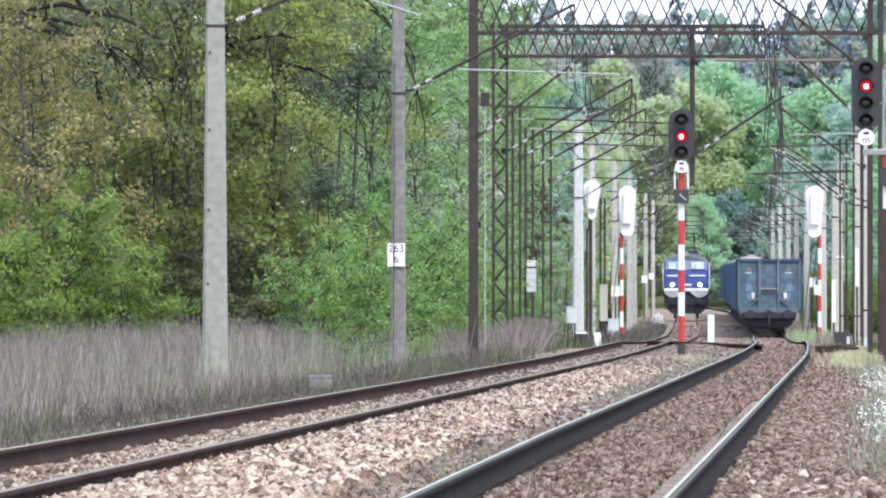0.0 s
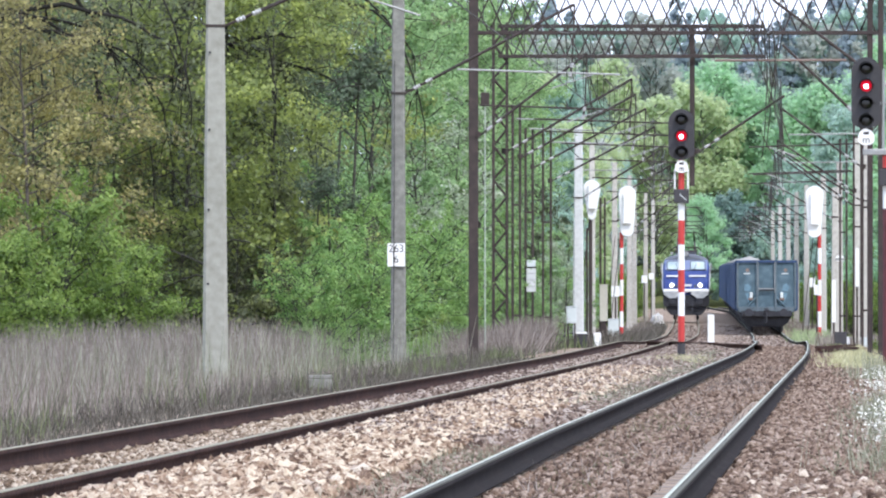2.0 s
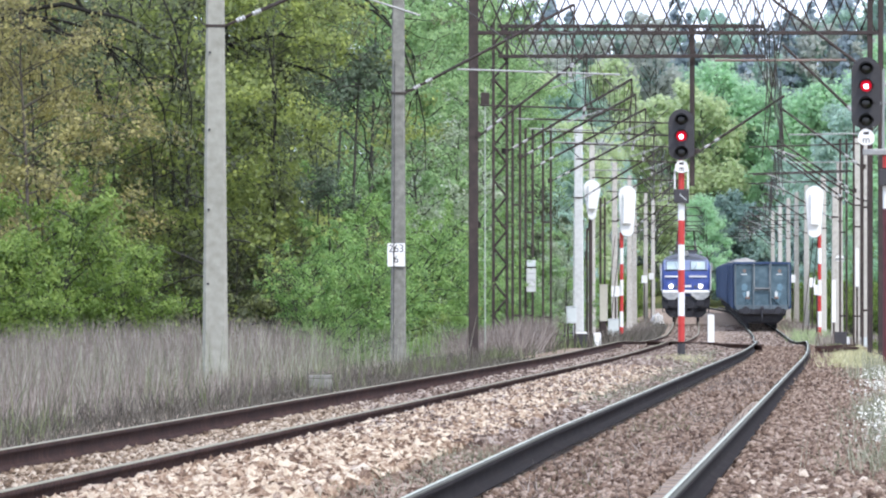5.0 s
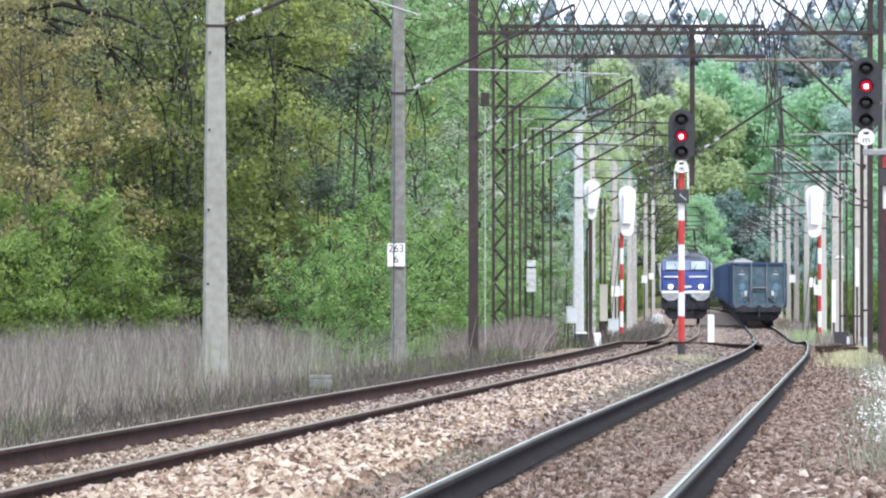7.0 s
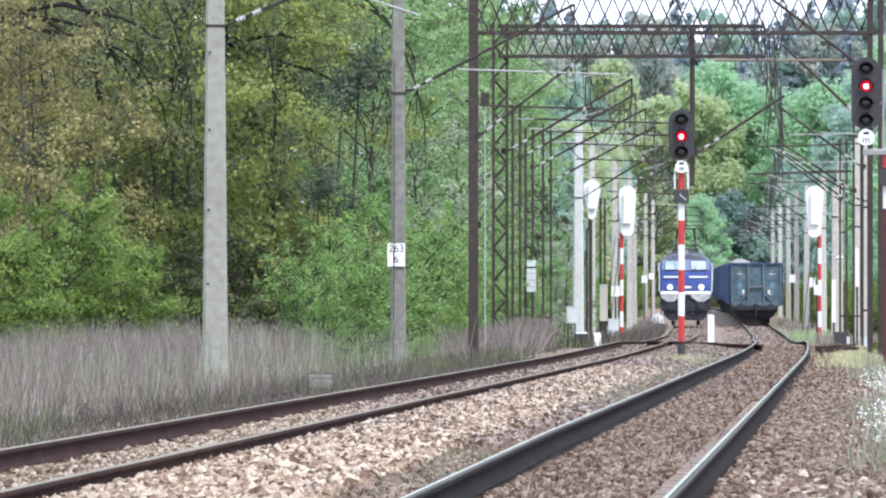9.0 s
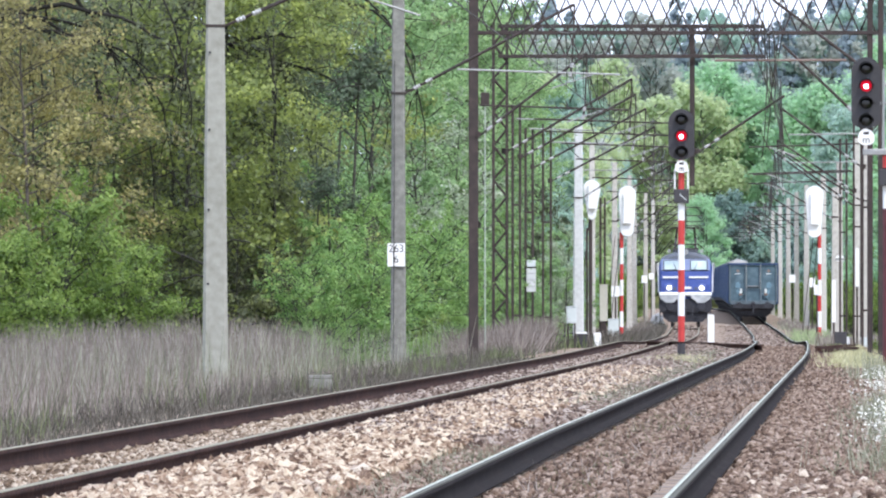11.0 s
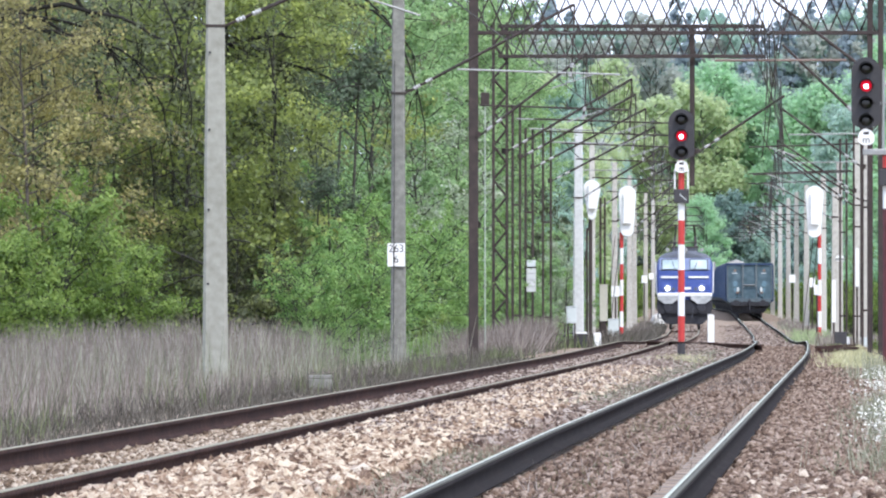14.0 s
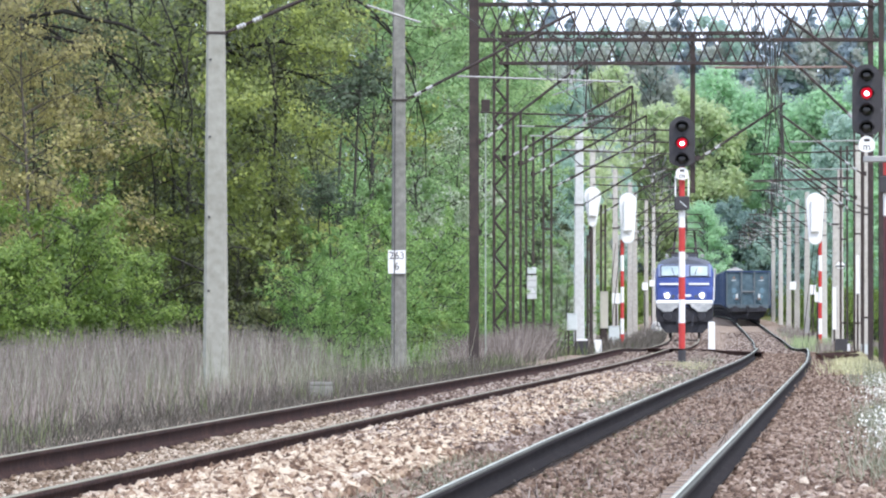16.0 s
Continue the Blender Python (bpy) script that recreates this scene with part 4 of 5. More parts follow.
def build_wagon():
    W = empty("open_wagon", pose(0, 0, 0), "faded blue steel open freight wagon with ribbed sides", "freight wagon", "wagons of the freight train")
    zf, zt, w, n = 1.06, 3.55, 1.46, 13.3
    part("floor_frame", box(bmesh.new(), (0, n / 2 + 0.35, zf - 0.1), (2.6, n, 0.26), 0.02), M_UNDER, W)
    for y in (0.37, 0.33 + n):
        e = part("end_wall", box(bmesh.new(), (0, y, (zf + zt) / 2 + 0.05), (2 * w, 0.06, zt - zf - 0.1), 0.01), M_WAGON, W, "faded blue end wall")
        o = -1 if y < 5 else 1
        for x in (-1.44, 1.44):
            part("corner_stake", box(bmesh.new(), (x, y + o * 0.07, (zf + zt) / 2 + 0.08), (0.1, 0.1, zt - zf - 0.16), 0.012), M_WAGON_EDGE, e, "worn pale corner stake")
        for x in (-0.46, 0.46):
            part("stake", box(bmesh.new(), (x, y + o * 0.09, (zf + zt) / 2), (0.1, 0.14, zt - zf), 0.012), M_WAGON_EDGE, e, "worn stake")
            # pale strips paint the highlights along the stake edges
            part("stake_flange", box(bmesh.new(), (x + 0.045 * (1 if x < 0 else -1), y + o * 0.165, 2.75), (0.025, 0.02, 1.5)), M_GALV, e, "pale strip as painted highlight on the stake edge")
        part("top_rail", box(bmesh.new(), (0, y + o * 0.05, zt), (2 * w + 0.1, 0.16, 0.13), 0.015), M_WAGON_SIDE, e)
        part("sill", box(bmesh.new(), (0, y + o * 0.06, zf + 0.1), (2 * w - 0.14, 0.14, 0.26), 0.02), M_WAGON_EDGE, e, "dull grey sill")
        part("middle_rail", box(bmesh.new(), (0, y + o * 0.19, 2.2), (0.74, 0.03, 0.05)), M_GALV, e, "pale handrail")
        # thin dark strip stands in for the shadow below the handrail
        part("rail_shadow_gap", box(bmesh.new(), (0, y + o * 0.17, 2.12), (0.74, 0.03, 0.07)), M_UNDER, e, "dark strip painting the shadow below the handrail")
        for sx in (-1, 1):
            x = sx * 0.95
            part("marking", box(bmesh.new(), (x - 0.02, y + o * 0.036, 2.95), (0.32, 0.006, 0.05)), M_CABINET, e, "pale faded marking")
            part("marking", box(bmesh.new(), (x, y + o * 0.036, 3.12), (0.17, 0.006, 0.16), rot=Matrix.Rotation(radians(45), 4, "Y")), M_RUSTTUBE, e, "rusty faded mark")
            part("patch", prism(bmesh.new(), [(x - 0.16, 2.1), (x + 0.1, 2.06), (x + 0.19, 2.3), (x + 0.05, 2.46), (x - 0.13, 2.4)], min(y + o * 0.034, y + o * 0.038), max(y + o * 0.034, y + o * 0.038)), M_PATCH, e, "pale scraped paint patch")
            part("streak", prism(bmesh.new(), [(x - 0.3 * sx, 1.42), (x - 0.1 * sx, 1.4), (x + 0.12 * sx, 1.95), (x - 0.05 * sx, 2.0)], min(y + o * 0.031, y + o * 0.033), max(y + o * 0.031, y + o * 0.033)), M_PATCH, e, "pale scraped streak")
            part("lamp_bracket", box(bmesh.new(), (sx * 0.76, y + o * 0.1, 1.88), (0.15, 0.12, 0.28), 0.03), M_CABINET, e, "pale lamp bracket")
            part("bracket_foot", box(bmesh.new(), (sx * 0.78, y + o * 0.09, 1.68), (0.24, 0.12, 0.12), 0.03), M_RUSTTUBE, e, "rusty bracket foot")
            # slanted stay from the buffer to the stake
            part("stay", rod(bmesh.new(), (sx * 0.95, y + o * 0.1, zf + 0.25), (sx * 0.5, y + o * 0.1, 1.75), 0.05, seg=6), M_WAGON, e)
    # sides take a darker blue than the ends: their shade is painted in
    for sx in (-1, 1):
        s = part("side_wall", box(bmesh.new(), (sx * w, n / 2 + 0.35, (zf + zt) / 2), (0.06, n - 0.1, zt - zf), 0.01), M_WAGON_SIDE, W, "blue side wall with its shade in the paint")
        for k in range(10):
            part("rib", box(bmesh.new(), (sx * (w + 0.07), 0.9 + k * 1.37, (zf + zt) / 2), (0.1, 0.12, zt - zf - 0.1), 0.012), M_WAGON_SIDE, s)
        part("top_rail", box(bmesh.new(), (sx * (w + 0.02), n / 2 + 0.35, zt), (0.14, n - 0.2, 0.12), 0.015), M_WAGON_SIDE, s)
    buffers(W, 1.0, -0.28, 0.35)
    bm = rod(bmesh.new(), (0, 0.2, 1.12), (0, -0.1, 1.05), 0.13)
    rod(bm, (0, -0.1, 1.0), (0, -0.1, 0.5), 0.05)
    part("coupling", bm, M_UNDER, W)
    part("headstock", box(bmesh.new(), (0, 0.3, 0.95), (2.5, 0.14, 0.3), 0.02), M_UNDER, W)
    for y in (2.4, 11.6):
        b = part("bogie", prism(bmesh.new(), [(-1.15, 0.95), (1.15, 0.95), (1.1, 0.5), (0.8, 0.3), (-0.8, 0.3), (-1.1, 0.5)], y - 1.6, y + 1.6), M_UNDER, W)
        for dy in (-0.9, 0.9):
            wheelset(b, y + dy, 0.46)
    # dark block added to close the bright gap below the wagon end
    part("brake_gear", prism(bmesh.new(), [(-1.3, 1.0), (1.3, 1.0), (1.22, 0.7), (0.8, 0.42), (-0.8, 0.42), (-1.22, 0.7)], 0.6, 1.2), M_UNDER, W)
    load = bmesh.new()
    rows = []
    for k in range(14):
        u = k / 13
        top = 3.0 + 0.85 * math.sin(math.pi * (0.12 + 0.76 * u)) ** 0.7
        rows.append([load.verts.new((x * (1.36 if abs(x) == 1 else 1.3), 1.0 + 11.6 * u, 1.4 if b else 2.7 + (top - 2.7) * max(0.0, 1 - abs(x + 0.75) ** 1.5 * 0.5) + 0.1 * math.sin(5 * x + 7 * u)))
                     for x, b in ((-1, 1), (-1, 0), (-0.6, 0), (-0.25, 0), (0.15, 0), (0.6, 0), (1, 0), (1, 1))])
    for p, q in zip(rows, rows[1:]):
        for i in range(7):
            load.faces.new((p[i], p[i + 1], q[i + 1], q[i]))
    load.faces.new(rows[0][::-1])
    load.faces.new(rows[-1])
    bmesh.ops.recalc_face_normals(load, faces=load.faces[:])
    part("load", load, M_LOAD, W, "grey heaped bulk load")
    return W


loco = build_locomotive()
wagon = build_wagon()
wagons = [wagon] + [copy_thing(wagon, pose(0, 0, 0)) for k in range(23)]
bpy.data.objects.remove([c for c in wagon.children if c.name.startswith("load")][0])
wagon["label"] = "faded blue open freight wagon at the tail of the train"


def on_line(centre, y, length):
    """Pose of a vehicle whose near end is at y on a track."""
    slope = (centre(y + length) - centre(y)) / length
    rise = (rz(y + length) - rz(y)) / length
    return pose(centre(y), y, rz(y), math.degrees(math.atan(rise)), 0, -math.degrees(math.atan(slope)))


def motions():
    times = [0.5 * k for k in range(33)]
    walk(loco, [(t, on_line(lx, 739 - 10.1 * t, 15)) for t in times])
    for k, w in enumerate(wagons):
        walk(w, [(t, on_line(rx, 534.5 + 14.7 * t + 14.04 * k, 13)) for t in times])


# ---- plants ----
rng = np.random.default_rng(7)


def leaf_cards(c, size, g, axis=None):
    """Small pointed leaves round the given centres; axis turns each leaf's face."""
    n = len(c)
    up = g.normal(0, 0.8, (n, 3)) + np.array([0, 0, 0.6]) if axis is None else axis + g.normal(0, 0.42, (n, 3)) + np.array([0, 0, 0.3])
    a = np.cross(up, g.normal(size=(n, 3)))
    a /= np.linalg.norm(a, axis=1)[:, None] + 1e-9
    b = np.cross(up, a)
    b /= np.linalg.norm(b, axis=1)[:, None] + 1e-9
    s = size * g.uniform(0.6, 1.4, (n, 1))
    a, b = a * s * 0.55, b * s * 0.36
    v = np.stack([c - a, c - a * 0.1 - b, c + a, c - a * 0.1 + b], 1).reshape(-1, 3)
    return v, np.arange(n * 4).reshape(n, 4)


def unit(v):
    return v / (np.linalg.norm(v, axis=-1, keepdims=True) + 1e-9)


def tree_of(name, label, category, wood, bark, c, axis, size, leaf, g):
    """A tree of a trunk with limbs and a crown of leaves."""
    t = empty(name, pose(0, 0, 0), label, category)
    wv, wf = joined(wood)
    tk = new("trunk", fast_mesh("trunk", wv, wf, bark))
    tk.parent = t
    keep = c[:, 2] > 0.05
    lv, lf = leaf_cards(c[keep], size, g, axis[keep])
    cr = new("crown", fast_mesh("crown", lv, lf, leaf))
    cr.parent = t
    cr["kind"] = "stuff"
    return t


def build_far_tree(name, seed, h, base, rad, leaves, size, leaf, label, lumps=52, bark=None):
    """A broad tree whose crown is a heap of leafy lumps on limbs."""
    g = np.random.default_rng(seed)
    z = np.linspace(-0.5, h * 0.86, 8)
    p = np.stack([np.cumsum(g.normal(0, 0.12, 8)), np.cumsum(g.normal(0, 0.12, 8)), z], 1)
    wood, cent, axes = [tube(p, h * 0.011, h * 0.002, 6)], [], []
    for k in range(lumps):
        u = (k + g.uniform()) / lumps
        zz = base + (h - base) * (0.04 + 0.92 * u)
        wide = rad * (0.35 + 0.75 * math.sin(math.pi * min(1, 0.2 + 0.76 * u))) * math.sqrt(g.uniform(0.12, 1.0)) * 0.86
        az = g.uniform(0, math.tau)
        m = np.array([wide * math.cos(az), wide * math.sin(az), zz])
        r = rad * g.uniform(0.2, 0.38)
        o = np.array([0, 0, max(base * 0.7, zz - wide * 0.9)])
        q = np.linspace(0, 1, 4)[:, None]
        wood.append(tube(o + (m - o) * q + np.array([0, 0, 0.25 * wide]) * q * (1 - q), 0.06 * rad / 3, 0.02, 4))
        d = unit(g.normal(size=(max(20, int(leaves / lumps * (r / (0.31 * rad)) ** 2)), 3)))
        wob = 0.8 + 0.3 * np.sin(d[:, :1] * 5 + k) * np.sin(d[:, 2:] * 6 + 2 * k)
        cent.append(m + d * r * wob * g.uniform(0.35, 1.15, (len(d), 1)) * np.array([1, 1, 0.9]))
        axes.append(d * 0.55)
    return tree_of(name, label, "tree", wood, bark or M_FARBARK, np.concatenate(cent), np.concatenate(axes), size, leaf, g)


def build_hanging_oak(name, seed, leaf, label):
    """An old oak whose long crooked limbs arch out and hang down."""
    g = np.random.default_rng(seed)
    z = np.linspace(-0.3, 13, 10)
    p = np.stack([np.cumsum(g.normal(0, 0.12, 10)), np.cumsum(g.normal(0, 0.12, 10)), z], 1)
    wood, cent, axes = [tube(p, 0.17, 0.06, 8)], [], []
    for k in range(17):
        z0 = g.uniform(8.6, 12.8)
        o = np.array([np.interp(z0, z, p[:, 0]), np.interp(z0, z, p[:, 1]), z0])
        ln, drop = g.uniform(1.4, 6.0), g.uniform(4.5, 8.0)
        az = g.normal(0, 0.7) if k % 5 else g.uniform(0, math.tau)
        q = np.linspace(0, 1, 11)
        flat = ln * (1 - (1 - q) ** 1.7)
        pts = o + np.stack([flat * math.cos(az), flat * math.sin(az), 0.5 * ln * q - drop * q ** 1.9], 1)
        pts[1:] += np.cumsum(g.normal(0, 0.085, (10, 3)), 0)
        wood.append(tube(pts, g.uniform(0.045, 0.075), 0.014, 5))
        for j in range(13):
            i = g.integers(2, 10)
            a = pts[i]
            d = (pts[i + 1] if i < 10 else pts[10]) - pts[i - 1]
            e = a + unit(d) * g.uniform(0.2, 0.7) + g.normal(0, 0.45, 3) + np.array([0, 0, -0.25])
            tw = np.linspace(a, e, 5) + g.normal(0, 0.045, (5, 3))
            wood.append(tube(tw, 0.02, 0.006, 4))
            if g.uniform() < 0.62:
                m = int(g.lognormal(3.2, 0.5))
                off = g.normal(0, 1, (m, 3)) * np.array([0.26, 0.26, 0.14])
                cent.append(e + off)
                axes.append(unit(off))
    return tree_of(name, label, "tree", wood, M_LIMB, np.concatenate(cent), np.concatenate(axes), 0.12, leaf, g)


def build_tree(name, seed, h, base, rad, leaves, size, leaf, label, category="tree", stems=1, limbs=26, spread=0.32, conifer=False, up=0.35, trunk_r=None, droop=0.18, bark=None, wander=1.0):
    g = np.random.default_rng(seed)
    wood, cent, axes = [], [], []
    tr = trunk_r or h * 0.0085
    for s in range(stems):
        lean = g.normal(0, 0.04 if stems == 1 else 0.22, 2)
        z = np.linspace(-0.3, h * (1 if s == 0 else g.uniform(0.6, 0.95)), 9)
        bend = np.cumsum(g.normal(0, 0.022 * h / 8 * wander, (9, 2)), 0)
        p = np.stack([lean[0] * z + bend[:, 0], lean[1] * z + bend[:, 1], z], 1)
        wood.append(tube(p, tr / math.sqrt(stems), tr * 0.15, 7))
        nl = max(6, limbs // stems)
        for k in range(nl):
            t = (base / h) + (1 - base / h) * ((k + g.uniform(0, 1)) / nl) ** 0.9
            t = min(t, 0.98)
            z0 = t * z[-1]
            o = np.array([np.interp(z0, z, p[:, 0]), np.interp(z0, z, p[:, 1]), z0])
            u = (t - base / h) / (1 - base / h)
            if conifer:
                ln = rad * (1 - u) * g.uniform(0.7, 1.1) + 0.12
            else:
                ln = rad * (0.55 + 0.75 * math.sin(math.pi * min(1, 0.18 + 0.8 * u))) * g.uniform(0.6, 1.1) * 0.85
            az = g.uniform(0, math.tau)
            rise = (-0.25 if conifer else up + 0.6 * u) + g.normal(0, 0.12)
            q = np.linspace(0, 1, 6)[:, None]
            d = np.array([math.cos(az), math.sin(az), rise])
            pts = o + d * ln * q + np.cumsum(g.normal(0, (0.03 if conifer else 0.075) * ln, (6, 3)), 0) * q
            pts[:, 2] -= droop * ln * q[:, 0] ** 2
            wood.append(tube(pts, max(0.014, tr * 0.42 * (1 - u * 0.6)), 0.007, 4))
            for j in range(5):
                f0 = g.uniform(0.3, 1.0)
                a = pts[0] + (pts[-1] - pts[0]) * f0
                e = a + (d * 0.5 + g.normal(0, 0.6, 3)) * ln * 0.35
                tw = np.linspace(a, e, 3)
                wood.append(tube(tw, 0.012, 0.004, 3))
                m = max(3, int(leaves / (nl * stems * 5) * ln / (rad * (0.5 if conifer else 0.85)) * g.lognormal(-0.25, 0.7)))
                tt = g.uniform(0.1, 1.15, (m, 1))
                off = g.normal(0, spread * ((0.0 if conifer else 0.12) + 0.13 * ln), (m, 3)) * np.array([1, 1, 0.7])
                cent.append(a + (e - a) * tt + off)
                axes.append(unit((a + e) / 2 - o)[None] * 0.55 + unit(off) * 0.75)
    return tree_of(name, label, category, wood, bark or M_BARK, np.concatenate(cent), np.concatenate(axes), size, leaf, g)


def plant(proto, spots, group, g=np.random.default_rng(3)):
    """Sets the first of a kind and copies on their spots (x, y, scale)."""
    proto["group"] = group
    for k, (x, y, s) in enumerate(spots):
        m = pose(x, y, float(ground_z(x, y)) - 0.05, 0, 0, g.uniform(0, 360))
        if k == 0:
            proto.matrix_basis = m
            ob = proto
        else:
            ob = copy_thing(proto, m)
        ob.scale = (s, s, s * g.uniform(0.92, 1.1))


oak = build_tree("oak_tree", 1, 11, 1.2, 3.2, 15000, 0.105, M_LEAF_YELLOW, "young oak with yellow-brown spring leaves at the forest edge", limbs=44, bark=M_BRANCH, spread=0.36, droop=0.4, wander=4.0, trunk_r=0.07)
oak2 = build_tree("oak_tree", 2, 13, 1.0, 3.6, 15000, 0.125, M_LEAF_LIME, "dark olive-green leafy tree with crooked limbs", limbs=34, spread=0.46, droop=0.75, wander=4.0, trunk_r=0.075)
oak3 = build_tree("oak_tree", 12, 12, 1.4, 3.4, 9000, 0.125, M_LEAF_OLIVE, "dark olive-green leafy tree with bare lower twigs", limbs=32, spread=0.42, droop=0.9, wander=4.5, trunk_r=0.075)
birch = build_tree("birch_tree", 3, 12, 0.8, 2.4, 15000, 0.115, M_LEAF_BIRCH, "light green birch tree in fresh leaf", limbs=40, up=0.5)
birch2 = build_tree("birch_tree", 4, 14, 1.0, 2.8, 15000, 0.125, M_LEAF_BIRCH, "tall light green birch tree in fresh leaf", limbs=40, up=0.4)
blossom = build_tree("blossom_tree", 5, 8.5, 1.0, 1.6, 8000, 0.1, M_LEAF_BLOSSOM, "slender tree covered in pale blossom", limbs=34, up=0.6)
bush = build_tree("green_bush", 6, 4.6, 0.2, 1.5, 19000, 0.076, M_LEAF_BRIGHT, "fresh bright green bush at the forest edge", "bush", stems=5, limbs=60, spread=0.34, trunk_r=0.05)
bush2 = build_tree("green_bush", 8, 3.6, 0.15, 1.3, 15000, 0.078, M_LEAF_MID, "low spreading bright green bush above dry grass", "bush", stems=6, limbs=54, spread=0.4, trunk_r=0.05)
darkbush = build_tree("dark_bush", 9, 3.8, 0.2, 1.3, 7000, 0.09, M_LEAF_OLIVE, "dark brownish green bush in forest shade", "bush", stems=5, limbs=50, spread=0.35, trunk_r=0.05)
spruce = build_tree("pine_tree", 10, 22, 2.0, 4.4, 12000, 0.42, M_LEAF_HAZED_CONIFER, "tall conifer of the distant forest with haze in its colour", bark=M_FARBARK, limbs=110, conifer=True, spread=0.8)
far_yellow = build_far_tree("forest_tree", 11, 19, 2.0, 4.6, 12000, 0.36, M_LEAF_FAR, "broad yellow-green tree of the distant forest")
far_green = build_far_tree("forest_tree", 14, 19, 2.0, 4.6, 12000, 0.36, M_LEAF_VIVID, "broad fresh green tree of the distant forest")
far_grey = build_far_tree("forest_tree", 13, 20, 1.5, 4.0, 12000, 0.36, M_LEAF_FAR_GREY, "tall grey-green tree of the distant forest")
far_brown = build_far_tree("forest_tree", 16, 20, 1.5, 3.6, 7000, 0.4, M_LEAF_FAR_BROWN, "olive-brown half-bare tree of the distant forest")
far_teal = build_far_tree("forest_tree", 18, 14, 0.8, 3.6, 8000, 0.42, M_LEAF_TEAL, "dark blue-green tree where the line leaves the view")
hanging = build_hanging_oak("old_oak_tree", 31, M_LEAF_OLIVE, "old oak with long dark crooked limbs hanging down")
for k, (x, y, turn, sc) in enumerate(((-11.7, 292, 0, 1.0), (-6.03, 300, 20, 0.95))):
    ob = hanging if k == 0 else copy_thing(hanging, pose(0, 0, 0))
    ob["group"] = "old oaks"
    ob.matrix_basis = pose(x, y, float(ground_z(x, y)) - 0.05, 0, 0, turn) @ Matrix.Scale(sc, 4)

plant(oak, [(-10.6, 286, 1), (-12.6, 298, 1.1), (-11.3, 305, 1.0), (-14.5, 290, 1.1), (-17.5, 300, 1)], "yellow-brown oaks")
plant(oak2, [(-5.85, 294, 0.95), (-4.35, 299, 0.85), (-5.6, 303, 1), (-7.4, 301, 0.9), (-3.2, 330, 0.9), (-20, 310, 1.1), (-14, 330, 1.1)], "olive oaks")
plant(oak3, [(-7.0, 298, 0.95), (-8.4, 306, 1.05), (-9.3, 322, 1.1), (-6.2, 318, 1.0), (-11.5, 325, 1.1), (-17, 325, 1)], "bare-twigged oaks")
# backing trees: the shade of the forest gaps is in their dark leaf colour
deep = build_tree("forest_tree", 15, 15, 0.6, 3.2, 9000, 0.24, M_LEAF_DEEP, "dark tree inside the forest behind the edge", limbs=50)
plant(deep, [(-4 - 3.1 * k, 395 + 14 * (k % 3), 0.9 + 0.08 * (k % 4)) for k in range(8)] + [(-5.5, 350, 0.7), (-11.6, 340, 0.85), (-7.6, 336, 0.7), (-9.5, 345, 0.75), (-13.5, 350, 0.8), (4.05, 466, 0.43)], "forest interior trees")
pine = build_tree("pine_tree", 17, 7.4, 6.4, 0.8, 1150, 0.095, M_LEAF_PINE, "small dark pine crown on a thin trunk", spread=0.5, limbs=13, droop=0.5, up=0.0, trunk_r=0.07)
low = [(lx(y) - 4.6 - 1.4 * (k % 3), y, 1.0 + 0.15 * (k % 3)) for k, y in enumerate(range(700, 1000, 22))]
low += [(rx(y) + 4.8 + 1.6 * (k % 3), y, 0.9 + 0.15 * (k % 3)) for k, y in enumerate(range(600, 1000, 26))]
plant(pine, [(-3.05, 318, 1.22), (-2.45, 299, 1.2), (-3.35, 295, 0.72), (-2.95, 294, 0.66), (-2.7, 296, 0.62)], "small pines")
plant(bush2, [(-9.1, 236, 0.32), (-10.8, 262, 1.05), (-9.2, 266, 1.15), (-7.9, 270, 0.95), (-12.3, 268, 1.2), (-1.4, 300, 0.7), (14.6, 384, 0.16)] + low, "low bushes")
plant(darkbush, [(-5.5, 296, 1), (-4.7, 298, 1.05), (-6.6, 296, 0.9), (-4.0, 302, 0.95), (-2.9, 308, 1.25)], "dark bushes")
plant(bush, [(-2.95, 284, 0.66), (-2.2, 286, 0.78), (-1.75, 294, 1.0), (-1.0, 312, 0.9), (0.4, 340, 0.8), (2.6, 420, 0.8), (4.0, 452, 0.9), (3.2, 470, 1), (5.0, 490, 0.9)], "tall bushes")
plant(birch, [(-2.3, 345, 1), (-0.9, 362, 1), (-3.6, 358, 1.1), (-5.5, 352, 1), (-0.2, 385, 1), (1.0, 410, 0.95), (-2.0, 392, 1.1), (1.6, 440, 1), (0.2, 450, 1.1), (-7.5, 350, 1.1),
              (2.6, 505, 1.0), (4.4, 540, 1), (-10, 352, 1.1), (-13, 356, 1.1)], "birches")
plant(birch2, [(-1.6, 372, 1), (0.2, 398, 1), (-3.2, 402, 1.1), (1.2, 470, 1), (3.0, 560, 1.1), (-5.4, 380, 1.1), (-1.0, 430, 1.1), (0.0, 500, 1.15), (1.5, 540, 1.2), (-8, 385, 1.1), (-11, 390, 1.1)], "tall birches")
plant(blossom, [(-0.55, 352, 1), (0.15, 366, 0.95), (1.9, 455, 0.7), (4.7, 440, 0.56), (4.4, 446, 0.5)], "blossom trees")
g = np.random.default_rng(21)
rows = {"yellow": [], "green": [], "grey": [], "brown": [], "teal": [], "conifer": []}
